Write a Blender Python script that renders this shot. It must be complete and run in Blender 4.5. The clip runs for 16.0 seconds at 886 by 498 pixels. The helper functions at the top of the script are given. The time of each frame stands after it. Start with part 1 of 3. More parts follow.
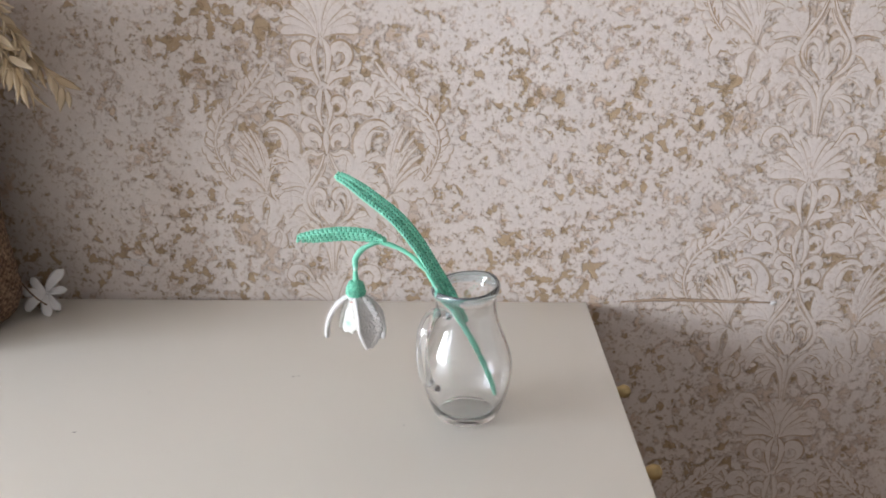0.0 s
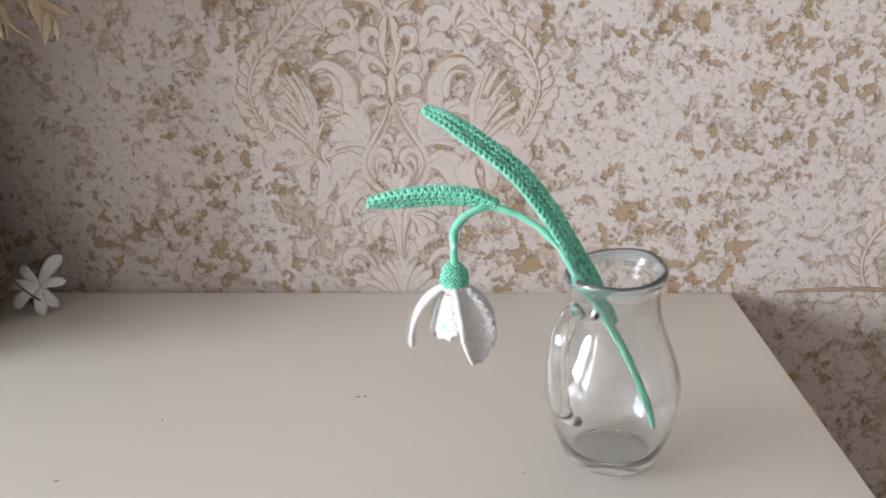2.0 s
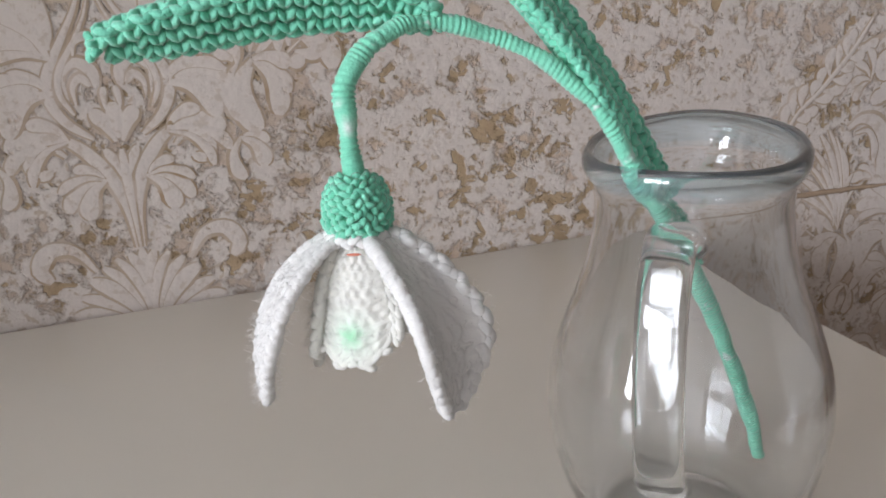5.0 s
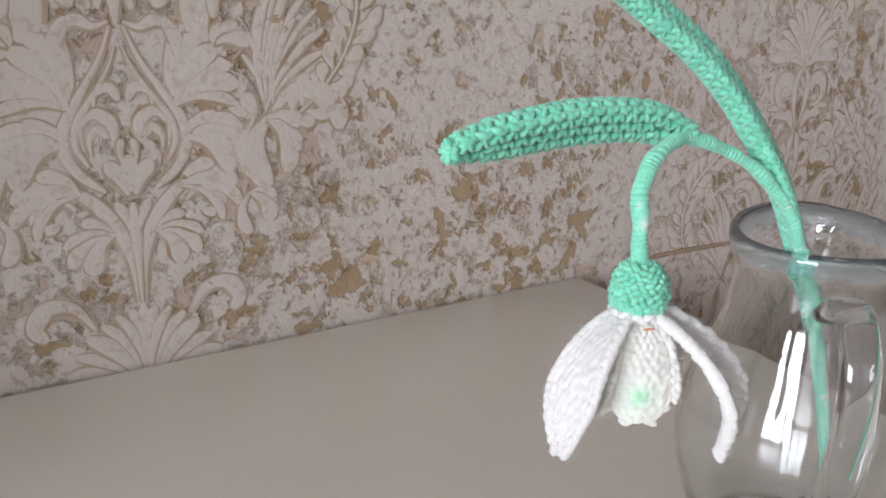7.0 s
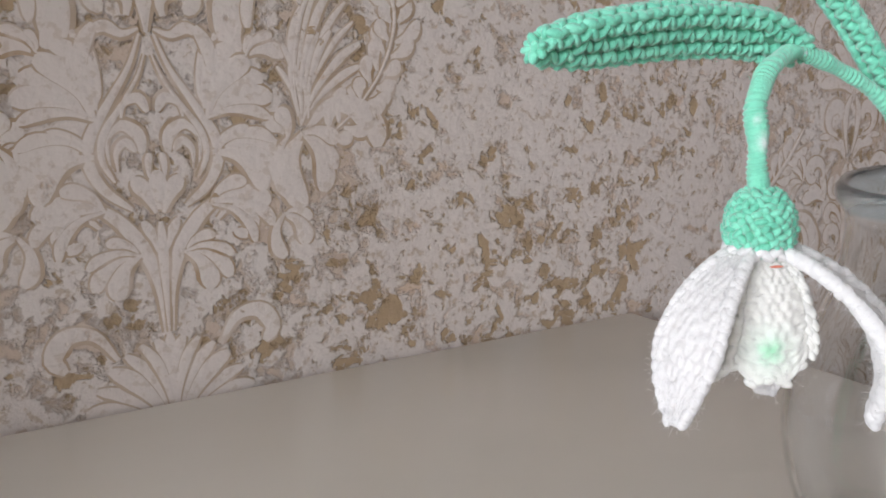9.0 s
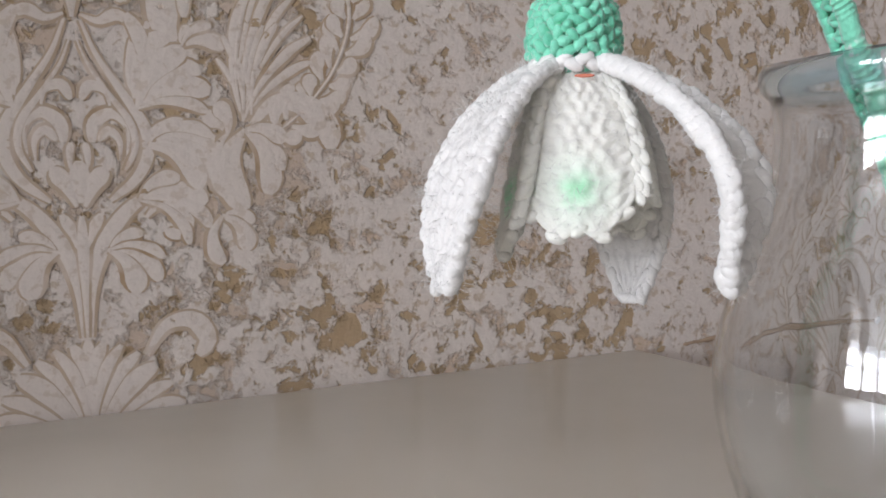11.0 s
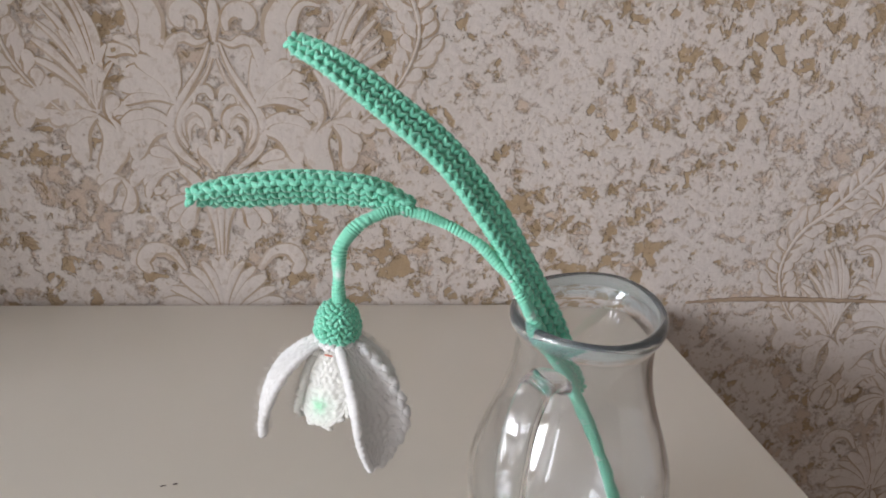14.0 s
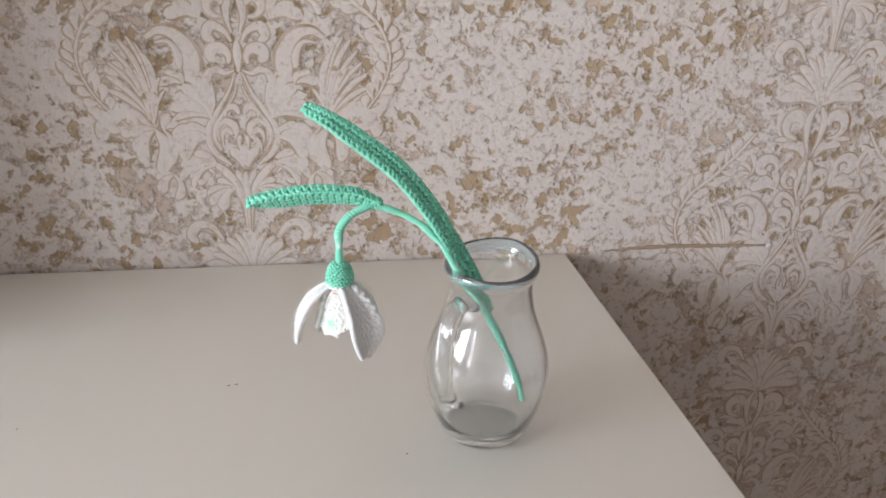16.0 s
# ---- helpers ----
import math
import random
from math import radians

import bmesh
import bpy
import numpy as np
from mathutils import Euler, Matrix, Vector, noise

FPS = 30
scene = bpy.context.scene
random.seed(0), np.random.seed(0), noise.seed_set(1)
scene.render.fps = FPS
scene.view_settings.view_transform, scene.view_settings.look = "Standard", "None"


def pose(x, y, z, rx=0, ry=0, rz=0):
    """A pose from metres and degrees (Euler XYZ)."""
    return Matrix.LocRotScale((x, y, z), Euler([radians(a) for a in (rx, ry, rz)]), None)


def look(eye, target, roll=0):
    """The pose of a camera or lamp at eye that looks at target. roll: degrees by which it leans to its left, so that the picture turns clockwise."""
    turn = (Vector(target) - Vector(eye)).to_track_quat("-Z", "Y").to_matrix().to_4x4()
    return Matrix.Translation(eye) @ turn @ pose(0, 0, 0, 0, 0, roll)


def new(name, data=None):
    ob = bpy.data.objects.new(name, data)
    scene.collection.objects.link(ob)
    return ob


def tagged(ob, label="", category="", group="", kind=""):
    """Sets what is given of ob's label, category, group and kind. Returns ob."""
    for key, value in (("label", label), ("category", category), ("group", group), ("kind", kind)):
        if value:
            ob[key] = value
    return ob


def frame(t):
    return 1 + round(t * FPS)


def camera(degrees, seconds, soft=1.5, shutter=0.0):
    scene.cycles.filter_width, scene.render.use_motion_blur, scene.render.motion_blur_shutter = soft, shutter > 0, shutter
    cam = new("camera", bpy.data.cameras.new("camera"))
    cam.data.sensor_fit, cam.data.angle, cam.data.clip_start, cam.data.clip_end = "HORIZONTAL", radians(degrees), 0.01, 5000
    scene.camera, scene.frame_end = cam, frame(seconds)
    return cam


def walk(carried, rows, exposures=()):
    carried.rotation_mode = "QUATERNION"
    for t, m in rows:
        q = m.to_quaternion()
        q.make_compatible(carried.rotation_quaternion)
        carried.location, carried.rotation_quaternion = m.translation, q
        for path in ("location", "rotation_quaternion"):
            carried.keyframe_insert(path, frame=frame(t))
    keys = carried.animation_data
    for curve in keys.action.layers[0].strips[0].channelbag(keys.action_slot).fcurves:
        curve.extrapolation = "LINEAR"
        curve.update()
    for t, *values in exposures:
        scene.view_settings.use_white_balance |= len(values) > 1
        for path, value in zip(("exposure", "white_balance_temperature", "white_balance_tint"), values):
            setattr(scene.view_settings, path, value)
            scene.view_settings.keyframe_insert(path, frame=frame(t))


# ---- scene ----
cam = camera(57.8, 16.0, soft=1.8)
PATH = [
    (0, (0.009, 0.017, 1.072), (-0.108, 1.917, 0.457), -0.9),
    (0.5, (-0.02, 0.037, 1.059), (-0.143, 1.936, 0.444), -1.4),
    (1, (-0.039, 0.058, 1.045), (-0.177, 1.956, 0.43), -1.8),
    (1.5, (-0.046, 0.093, 1.034), (-0.207, 1.985, 0.407), -2.0),
    (2, (-0.046, 0.166, 1.013), (-0.248, 2.052, 0.38), -2.2),
    (2.5, (-0.046, 0.223, 0.994), (-0.287, 2.102, 0.352), -2.1),
    (3, (-0.04, 0.272, 0.977), (-0.295, 2.146, 0.328), -2.2),
    (3.2, (-0.04, 0.288, 0.968), (-0.291, 2.161, 0.314), -2.5),
    (5.3, (-0.12, 0.362, 0.918), (0.533, 2.141, 0.277), -3.0),
    (5.5, (-0.136, 0.362, 0.911), (0.603, 2.116, 0.298), -2.1),
    (6, (-0.168, 0.373, 0.908), (0.719, 2.067, 0.321), -1.0),
    (6.5, (-0.183, 0.378, 0.93), (0.79, 2.023, 0.341), -0.1),
    (7, (-0.194, 0.382, 0.947), (0.822, 2.0, 0.354), 1.1),
    (7.5, (-0.199, 0.383, 0.971), (0.823, 1.993, 0.368), 1.7),
    (8, (-0.201, 0.388, 0.965), (0.814, 2.009, 0.38), 1.9),
    (8.2, (-0.206, 0.39, 0.955), (0.806, 2.019, 0.388), 1.7),
    (10.3, (-0.141, 0.417, 0.873), (0.801, 2.178, 0.778), -3.8),
    (10.5, (-0.135, 0.416, 0.871), (0.778, 2.193, 0.769), -3.1),
    (11, (-0.136, 0.404, 0.869), (0.69, 2.222, 0.759), -1.5),
    (11.5, (-0.122, 0.394, 0.878), (0.602, 2.254, 0.745), -0.1),
    (12, (-0.108, 0.385, 0.889), (0.462, 2.29, 0.68), -0.1),
    (12.5, (-0.093, 0.379, 0.903), (0.364, 2.296, 0.567), 0.4),
    (13, (-0.086, 0.368, 0.917), (0.263, 2.275, 0.425), 0.4),
    (13.5, (-0.087, 0.345, 0.951), (0.216, 2.223, 0.333), 2.5),
    (14, (-0.079, 0.301, 0.984), (0.203, 2.154, 0.285), 3.5),
    (14.5, (-0.074, 0.267, 1.01), (0.204, 2.099, 0.259), 3.3),
    (15, (-0.068, 0.238, 1.026), (0.229, 2.053, 0.24), 2.7),
    (15.5, (-0.082, 0.203, 1.039), (0.228, 2.009, 0.239), 2.2),
    (16, (-0.082, 0.17, 1.046), (0.206, 1.976, 0.236), 1.7),
]
walk(cam, [(t, look(eye, target, roll)) for t, eye, target, roll in PATH],
     [(0, 0.31, 6450, 10), (3.2, 0.2, 6550, 10.5), (5.3, -0.24, 6550, 10.5), (8.2, -0.2, 6600, 11.5), (10.3, -0.34, 6600, 11), (13.0, -0.28, 6750, 12), (14.5, -0.03, 6600, 10.5), (16, 0.18, 6500, 10)])


# ---- light ----
world = bpy.data.worlds.new("daylight")
scene.world = world
world.use_nodes = True
sky = world.node_tree.nodes.new("ShaderNodeTexSky")
sky.sky_type, sky.sun_disc, sky.sun_elevation, sky.sun_rotation = "NISHITA", False, radians(35), radians(-90)
world.node_tree.links.new(sky.outputs[0], world.node_tree.nodes["Background"].inputs[0])
world.node_tree.nodes["Background"].inputs[1].default_value = 0.1

TOP, WALL_Y = 0.8, 0.708
WIN = (-2.3, -0.05, 0.95, 2.45)      # window opening in the west wall: y0, y1, z0, z1
lamp = bpy.data.lights.new("window_light", "AREA")
lamp.shape, lamp.size, lamp.size_y, lamp.energy, lamp.color = "RECTANGLE", WIN[1] - WIN[0], WIN[3] - WIN[2], 352.0, (0.83, 0.893, 1.0)
lamp_ob = new("window_light", lamp)
lamp_ob.matrix_world = look((-4.0, (WIN[0] + WIN[1]) / 2, (WIN[2] + WIN[3]) / 2), (0, (WIN[0] + WIN[1]) / 2, (WIN[2] + WIN[3]) / 2))


# ---- materials ----
def material(name, rough=0.6, **kw):
    m = bpy.data.materials.new(name)
    m.use_nodes = True
    p = m.node_tree.nodes["Principled BSDF"]
    p.inputs["Roughness"].default_value = rough
    for k, v in kw.items():
        p.inputs[k.replace("_", " ")].default_value = v
    return m, m.node_tree, p


def node(nt, kind, **kw):
    n = nt.nodes.new("ShaderNode" + kind)
    for k, v in kw.items():
        if k in n.inputs:
            n.inputs[k].default_value = v
    return n


def noise_tex(nt, scale, detail=4.0, rough=0.55, distort=0.0, coord=None, offset=(0, 0, 0), stretch=(1, 1, 1)):
    co = nt.nodes.new("ShaderNodeNewGeometry") if coord is None else coord
    mp = nt.nodes.new("ShaderNodeMapping")
    mp.inputs["Location"].default_value = offset
    mp.inputs["Scale"].default_value = stretch
    nt.links.new(co.outputs["Position"] if coord is None else co.outputs["Object"], mp.inputs[0])
    n = node(nt, "TexNoise", Scale=scale, Detail=detail, Roughness=rough, Distortion=distort)
    nt.links.new(mp.outputs[0], n.inputs["Vector"])
    return n.outputs["Fac"]


def step(nt, fac, a, b):
    r = nt.nodes.new("ShaderNodeMapRange")
    r.interpolation_type = "SMOOTHSTEP"
    nt.links.new(fac, r.inputs[0])
    r.inputs[1].default_value, r.inputs[2].default_value = a, b
    return r.outputs[0]


def math_node(nt, op, a, b):
    n = nt.nodes.new("ShaderNodeMath")
    n.operation = op
    for i, v in enumerate((a, b)):
        if isinstance(v, (int, float)):
            n.inputs[i].default_value = v
        else:
            nt.links.new(v, n.inputs[i])
    return n.outputs[0]


def mix(nt, fac, a, b):
    n = nt.nodes.new("ShaderNodeMix")
    n.data_type = "RGBA"
    for sock, v in ((n.inputs[0], fac), (n.inputs[6], a), (n.inputs[7], b)):
        if isinstance(v, tuple):
            sock.default_value = (*v, 1)
        elif isinstance(v, float):
            sock.default_value = v
        else:
            nt.links.new(v, sock)
    return n.outputs[2]


def bump(nt, p, height, strength, distance):
    b = node(nt, "Bump", Strength=strength, Distance=distance)
    nt.links.new(height, b.inputs["Height"])
    nt.links.new(b.outputs[0], p.inputs["Normal"])


MX, MDX, MZ, MDROP, MDZ = -0.1345, 0.417, 0.888, 0.125, 0.25      # the damask's repeat on the wall


def motif_zone(nt):
    """1 within the outline of a motif, 0 between them."""
    geo = nt.nodes.new("ShaderNodeNewGeometry")
    sep = nt.nodes.new("ShaderNodeSeparateXYZ")
    nt.links.new(geo.outputs["Position"], sep.inputs[0])
    u = math_node(nt, "DIVIDE", math_node(nt, "SUBTRACT", sep.outputs[0], MX), MDX)
    c = math_node(nt, "ROUND", u, 0.0)
    dx = math_node(nt, "MULTIPLY", math_node(nt, "SUBTRACT", u, c), MDX)
    drop = math_node(nt, "MULTIPLY", math_node(nt, "FLOORED_MODULO", c, 2.0), MDROP)
    w = math_node(nt, "DIVIDE", math_node(nt, "ADD", math_node(nt, "SUBTRACT", sep.outputs[2], MZ + 0.045), drop), MDZ)
    dz = math_node(nt, "MULTIPLY", math_node(nt, "SUBTRACT", w, math_node(nt, "ROUND", w, 0.0)), MDZ)
    e = math_node(nt, "ADD", math_node(nt, "POWER", math_node(nt, "ABSOLUTE", math_node(nt, "DIVIDE", dx, 0.104), 0.0), 2.0), math_node(nt, "POWER", math_node(nt, "ABSOLUTE", math_node(nt, "DIVIDE", dz, 0.152), 0.0), 2.4))
    e = math_node(nt, "ADD", e, math_node(nt, "MULTIPLY", math_node(nt, "SUBTRACT", noise_tex(nt, 40, 4), 0.5), 0.9))
    return math_node(nt, "SUBTRACT", 1.0, step(nt, e, 0.75, 1.05))


def wallpaper(name, relief):
    """Distressed plaster-look wallpaper: off-white crust over beige with ochre flakes; relief: the embossed motif."""
    m, nt, p = material(name, 0.75)
    tone = noise_tex(nt, 8, 3)
    crust = noise_tex(nt, 120, 8, 0.68, 0.3)
    crust2 = noise_tex(nt, 60, 6, 0.62, 0.5, offset=(3, 1, 5))
    flake = noise_tex(nt, 104, 6, 0.6, 0.3, offset=(1, 7, 2))
    zone = noise_tex(nt, 15, 3, offset=(5, 2, 8))
    pale = mix(nt, tone, (0.65, 0.56, 0.495), (0.71, 0.64, 0.59))
    beige = mix(nt, noise_tex(nt, 20, 3), (0.63, 0.465, 0.34), (0.59, 0.465, 0.37))
    body = math_node(nt, "ADD", math_node(nt, "MULTIPLY", crust, 0.5), math_node(nt, "MULTIPLY", crust2, 0.5))
    if relief:
        cover = step(nt, body, 0.34, 0.42)
        pit = step(nt, math_node(nt, "ADD", math_node(nt, "MULTIPLY", flake, 0.75), math_node(nt, "MULTIPLY", zone, 0.25)), 0.645, 0.67)
    else:
        inside = motif_zone(nt)
        cover = step(nt, math_node(nt, "SUBTRACT", body, math_node(nt, "MULTIPLY", inside, 0.035)), 0.40, 0.475)
        pit = step(nt, math_node(nt, "ADD", math_node(nt, "MULTIPLY", inside, 0.012), math_node(nt, "ADD", math_node(nt, "MULTIPLY", flake, 0.72), math_node(nt, "MULTIPLY", zone, 0.28))), 0.555, 0.60)
        beige = mix(nt, math_node(nt, "MULTIPLY", inside, 0.9), beige, mix(nt, noise_tex(nt, 30, 3, offset=(2, 8, 1)), (0.55, 0.415, 0.31), (0.60, 0.49, 0.41)))
    col = mix(nt, cover, beige, pale)
    pitcol = mix(nt, noise_tex(nt, 70, 3, offset=(9, 9, 1)), (0.31, 0.20, 0.10), (0.50, 0.35, 0.195))
    col = mix(nt, math_node(nt, "MULTIPLY", pit, 0.9), col, pitcol)
    small = step(nt, noise_tex(nt, 230, 5, 0.62, 0.3, offset=(2, 2, 2)), 0.55, 0.62)
    col = mix(nt, math_node(nt, "MULTIPLY", small, 0.3 if relief else 0.6), col, (0.43, 0.305, 0.195))
    nt.links.new(col, p.inputs["Base Color"])
    h = math_node(nt, "SUBTRACT", math_node(nt, "ADD", math_node(nt, "ADD", cover, math_node(nt, "MULTIPLY", crust, 1.2)), math_node(nt, "MULTIPLY", noise_tex(nt, 420, 3), 0.4)), math_node(nt, "MULTIPLY", pit, 0.9))
    bump(nt, p, h, 0.5 if relief else 0.8, 0.0009)
    return m


def yarn(name, a, b, scale=900.0, rough=0.75, spots=(), flecks=None, rise=0.6):
    m, nt, p = material(name, rough)
    p.inputs["Sheen Weight"].default_value = 0.6
    p.inputs["Sheen Roughness"].default_value = 0.5
    isl = nt.nodes.new("ShaderNodeNewGeometry")
    col = mix(nt, math_node(nt, "ADD", math_node(nt, "MULTIPLY", isl.outputs["Random Per Island"], 0.45), math_node(nt, "MULTIPLY", noise_tex(nt, 320, 3), 0.55)), a, b)
    for centre, radius, paint in spots:
        d = nt.nodes.new("ShaderNodeVectorMath")
        d.operation = "DISTANCE"
        nt.links.new(isl.outputs["Position"], d.inputs[0])
        d.inputs[1].default_value = centre
        edge = math_node(nt, "ADD", d.outputs["Value"], math_node(nt, "MULTIPLY", noise_tex(nt, 500, 3), 0.0022))
        fac = math_node(nt, "SUBTRACT", 1.0, step(nt, edge, radius * 0.35, radius * 1.6))
        col = mix(nt, math_node(nt, "MULTIPLY", fac, 0.85), col, paint)
    if flecks:
        col = mix(nt, step(nt, noise_tex(nt, 210, 3, 0.6, offset=(4, 4, 4)), 0.63, 0.69), col, flecks)
    nt.links.new(col, p.inputs["Base Color"])
    bump(nt, p, math_node(nt, "ADD", noise_tex(nt, scale, 2), noise_tex(nt, scale * 2.6, 2)), rise, 0.0003)
    return m


PAPER = wallpaper("wallpaper_ground", False)
RELIEF = wallpaper("wallpaper_relief", True)
GREEN = yarn("mint_green_cotton_yarn", (0.075, 0.49, 0.305), (0.28, 0.80, 0.58), rough=0.5)
STEM = yarn("mint_thread_wrapping", (0.09, 0.52, 0.32), (0.28, 0.78, 0.56), spots=(((-0.0766, 0.4925, 0.9045), 0.0022, (0.80, 0.84, 0.80)), ((-0.0775, 0.4935, 0.9085), 0.0016, (0.72, 0.80, 0.75)), ((-0.0245, 0.4905, 0.8935), 0.002, (0.6, 0.7, 0.64))), flecks=(0.55, 0.68, 0.61))
WHITE = yarn("white_cotton_yarn", (0.74, 0.715, 0.69), (0.83, 0.81, 0.79), 1100.0, 0.9, rise=0.3)

LACQUER, nt, p = material("white_lacquer", 0.2)
nt.links.new(mix(nt, noise_tex(nt, 5, 3), (0.815, 0.775, 0.69), (0.855, 0.82, 0.74)), p.inputs["Base Color"])
nt.links.new(math_node(nt, "ADD", 0.13, math_node(nt, "MULTIPLY", noise_tex(nt, 14, 4), 0.14)), p.inputs["Roughness"])
bump(nt, p, noise_tex(nt, 60, 3), 0.03, 0.0005)

GLASS, nt, p = material("clear_glass", 0.0, Transmission_Weight=1.0, IOR=1.3, Coat_Weight=1.0, Coat_IOR=1.6, Coat_Roughness=0.0)
p.inputs["Base Color"].default_value = (0.975, 0.99, 1.0, 1)
bump(nt, p, noise_tex(nt, 55, 2), 0.22, 0.001)
# lip glass: bluish window sheen put into its colour, slightly diffuse to lighten it
LIP, nt, p = material("glass_lip_painted_sheen", 0.02, Transmission_Weight=0.94, IOR=1.3, Coat_Weight=1.0, Coat_IOR=1.6, Coat_Roughness=0.0)
p.inputs["Base Color"].default_value = (0.80, 0.91, 0.96, 1)
bump(nt, p, noise_tex(nt, 60, 2), 0.1, 0.001)

BRASS, nt, p = material("aged_brass", 0.32, Metallic=1.0)
nt.links.new(mix(nt, noise_tex(nt, 120, 4), (0.42, 0.30, 0.14), (0.66, 0.52, 0.28)), p.inputs["Base Color"])

BURLAP, nt, p = material("jute_burlap", 0.9)
BX, BY = -0.486, 0.632
geo = nt.nodes.new("ShaderNodeNewGeometry")
sep = nt.nodes.new("ShaderNodeSeparateXYZ")
nt.links.new(geo.outputs["Position"], sep.inputs[0])
ang = math_node(nt, "ARCTAN2", math_node(nt, "SUBTRACT", sep.outputs[1], BY), math_node(nt, "SUBTRACT", sep.outputs[0], BX))
wob = math_node(nt, "MULTIPLY", noise_tex(nt, 60, 3), 5.0)
weft = math_node(nt, "SINE", math_node(nt, "ADD", math_node(nt, "MULTIPLY", sep.outputs[2], 2 * math.pi / 0.0052), wob), 0.0)
warp = math_node(nt, "SINE", math_node(nt, "ADD", math_node(nt, "MULTIPLY", ang, 105.0), wob), 0.0)
knot = step(nt, math_node(nt, "ADD", math_node(nt, "ADD", math_node(nt, "MULTIPLY", weft, 0.15), math_node(nt, "MULTIPLY", math_node(nt, "MULTIPLY", weft, warp), 0.3)), math_node(nt, "MULTIPLY", noise_tex(nt, 210, 5, 0.65, stretch=(1, 1, 1.3)), 3.0)), 0.9, 2.1)
nt.links.new(mix(nt, knot, mix(nt, noise_tex(nt, 25, 3), (0.075, 0.038, 0.019), (0.13, 0.07, 0.038)), mix(nt, noise_tex(nt, 220, 4), (0.26, 0.155, 0.09), (0.38, 0.245, 0.15))), p.inputs["Base Color"])
bump(nt, p, math_node(nt, "ADD", knot, math_node(nt, "MULTIPLY", noise_tex(nt, 700, 3), 0.4)), 0.9, 0.0018)

STRAW, nt, p = material("dried_cream_leaf", 0.65)
info = nt.nodes.new("ShaderNodeObjectInfo")
nt.links.new(mix(nt, math_node(nt, "ADD", math_node(nt, "MULTIPLY", info.outputs["Random"], 0.6), math_node(nt, "MULTIPLY", noise_tex(nt, 150, 3), 0.4)), (0.50, 0.37, 0.22), (0.74, 0.61, 0.43)), p.inputs["Base Color"])
bump(nt, p, noise_tex(nt, 300, 3, stretch=(1, 1, 0.2)), 0.4, 0.0005)

FELT, nt, p = material("white_petal_paper", 0.8)
nt.links.new(mix(nt, noise_tex(nt, 200, 3), (0.70, 0.68, 0.66), (0.82, 0.80, 0.79)), p.inputs["Base Color"])
bump(nt, p, noise_tex(nt, 500, 3), 0.3, 0.0004)
BROWN, nt, p = material("brown_seed_fibre", 0.9)
nt.links.new(mix(nt, noise_tex(nt, 500, 3), (0.10, 0.055, 0.03), (0.32, 0.21, 0.12)), p.inputs["Base Color"])
TAN, nt, p = material("bare_paper_backing", 0.8)
nt.links.new(mix(nt, noise_tex(nt, 160, 4), (0.33, 0.22, 0.14), (0.46, 0.34, 0.24)), p.inputs["Base Color"])
OCHRE, nt, p = material("ochre_paper_groove", 0.8)
worn = mix(nt, noise_tex(nt, 25, 3), (0.50, 0.395, 0.305), (0.45, 0.33, 0.23))
nt.links.new(mix(nt, step(nt, noise_tex(nt, 55, 4), 0.34, 0.52), (0.58, 0.47, 0.385), mix(nt, step(nt, noise_tex(nt, 30, 4, offset=(4, 1, 2)), 0.50, 0.66), worn, (0.37, 0.245, 0.14))), p.inputs["Base Color"])
PLASTER, nt, p = material("room_paint", 0.85)
nt.links.new(mix(nt, noise_tex(nt, 3, 4), (0.46, 0.445, 0.43), (0.54, 0.525, 0.51)), p.inputs["Base Color"])
PLANK, nt, p = material("oak_laminate", 0.45)
nt.links.new(mix(nt, noise_tex(nt, 6, 5, stretch=(1, 8, 1)), (0.15, 0.09, 0.05), (0.26, 0.17, 0.10)), p.inputs["Base Color"])
DUST, nt, p = material("dark_lint", 0.9)
nt.links.new(mix(nt, noise_tex(nt, 900, 2), (0.06, 0.045, 0.04), (0.16, 0.12, 0.10)), p.inputs["Base Color"])
CORAL, nt, p = material("coral_thread", 0.7)
nt.links.new(mix(nt, noise_tex(nt, 900, 2), (0.62, 0.17, 0.10), (0.75, 0.26, 0.17)), p.inputs["Base Color"])
HAIR, nt, p = material("pale_thread_fibre", 0.7)
nt.links.new(mix(nt, noise_tex(nt, 900, 2), (0.62, 0.60, 0.58), (0.78, 0.76, 0.74)), p.inputs["Base Color"])


# ---- building helpers ----
def mesh_of(name, bm, mat, smooth=True):
    me = bpy.data.meshes.new(name)
    bm.normal_update()
    bm.to_mesh(me)
    bm.free()
    me.materials.append(mat)
    if smooth:
        me.polygons.foreach_set("use_smooth", [True] * len(me.polygons))
    return me


def part(name, bm, mat, parent=None, label="", smooth=True):
    ob = new(name, mesh_of(name, bm, mat, smooth))
    ob.parent = parent
    return tagged(ob, label=label)


def empty(name, at, **tags):
    ob = new(name)
    ob.location = at
    ob.empty_display_size = 0.02
    return tagged(ob, **tags)


def settle(ob, base):
    """Shift a part modelled in world coordinates under its thing at base."""
    ob.matrix_parent_inverse = Matrix.Translation(base).inverted()
    return ob


def cuboid(a, b, bevel=0.0):
    bm = bmesh.new()
    bmesh.ops.create_cube(bm, size=1)
    for v in bm.verts:
        v.co = Vector([a[i] + (v.co[i] + 0.5) * (b[i] - a[i]) for i in range(3)])
    if bevel:
        bmesh.ops.bevel(bm, geom=bm.edges[:], offset=bevel, segments=3, affect="EDGES", profile=0.5)
    return bm


def slab(name, a, b, mat, bevel=0.0, kind="structure", label=""):
    return tagged(part(name, cuboid(a, b, bevel), mat, None, label, bevel > 0), kind=kind)


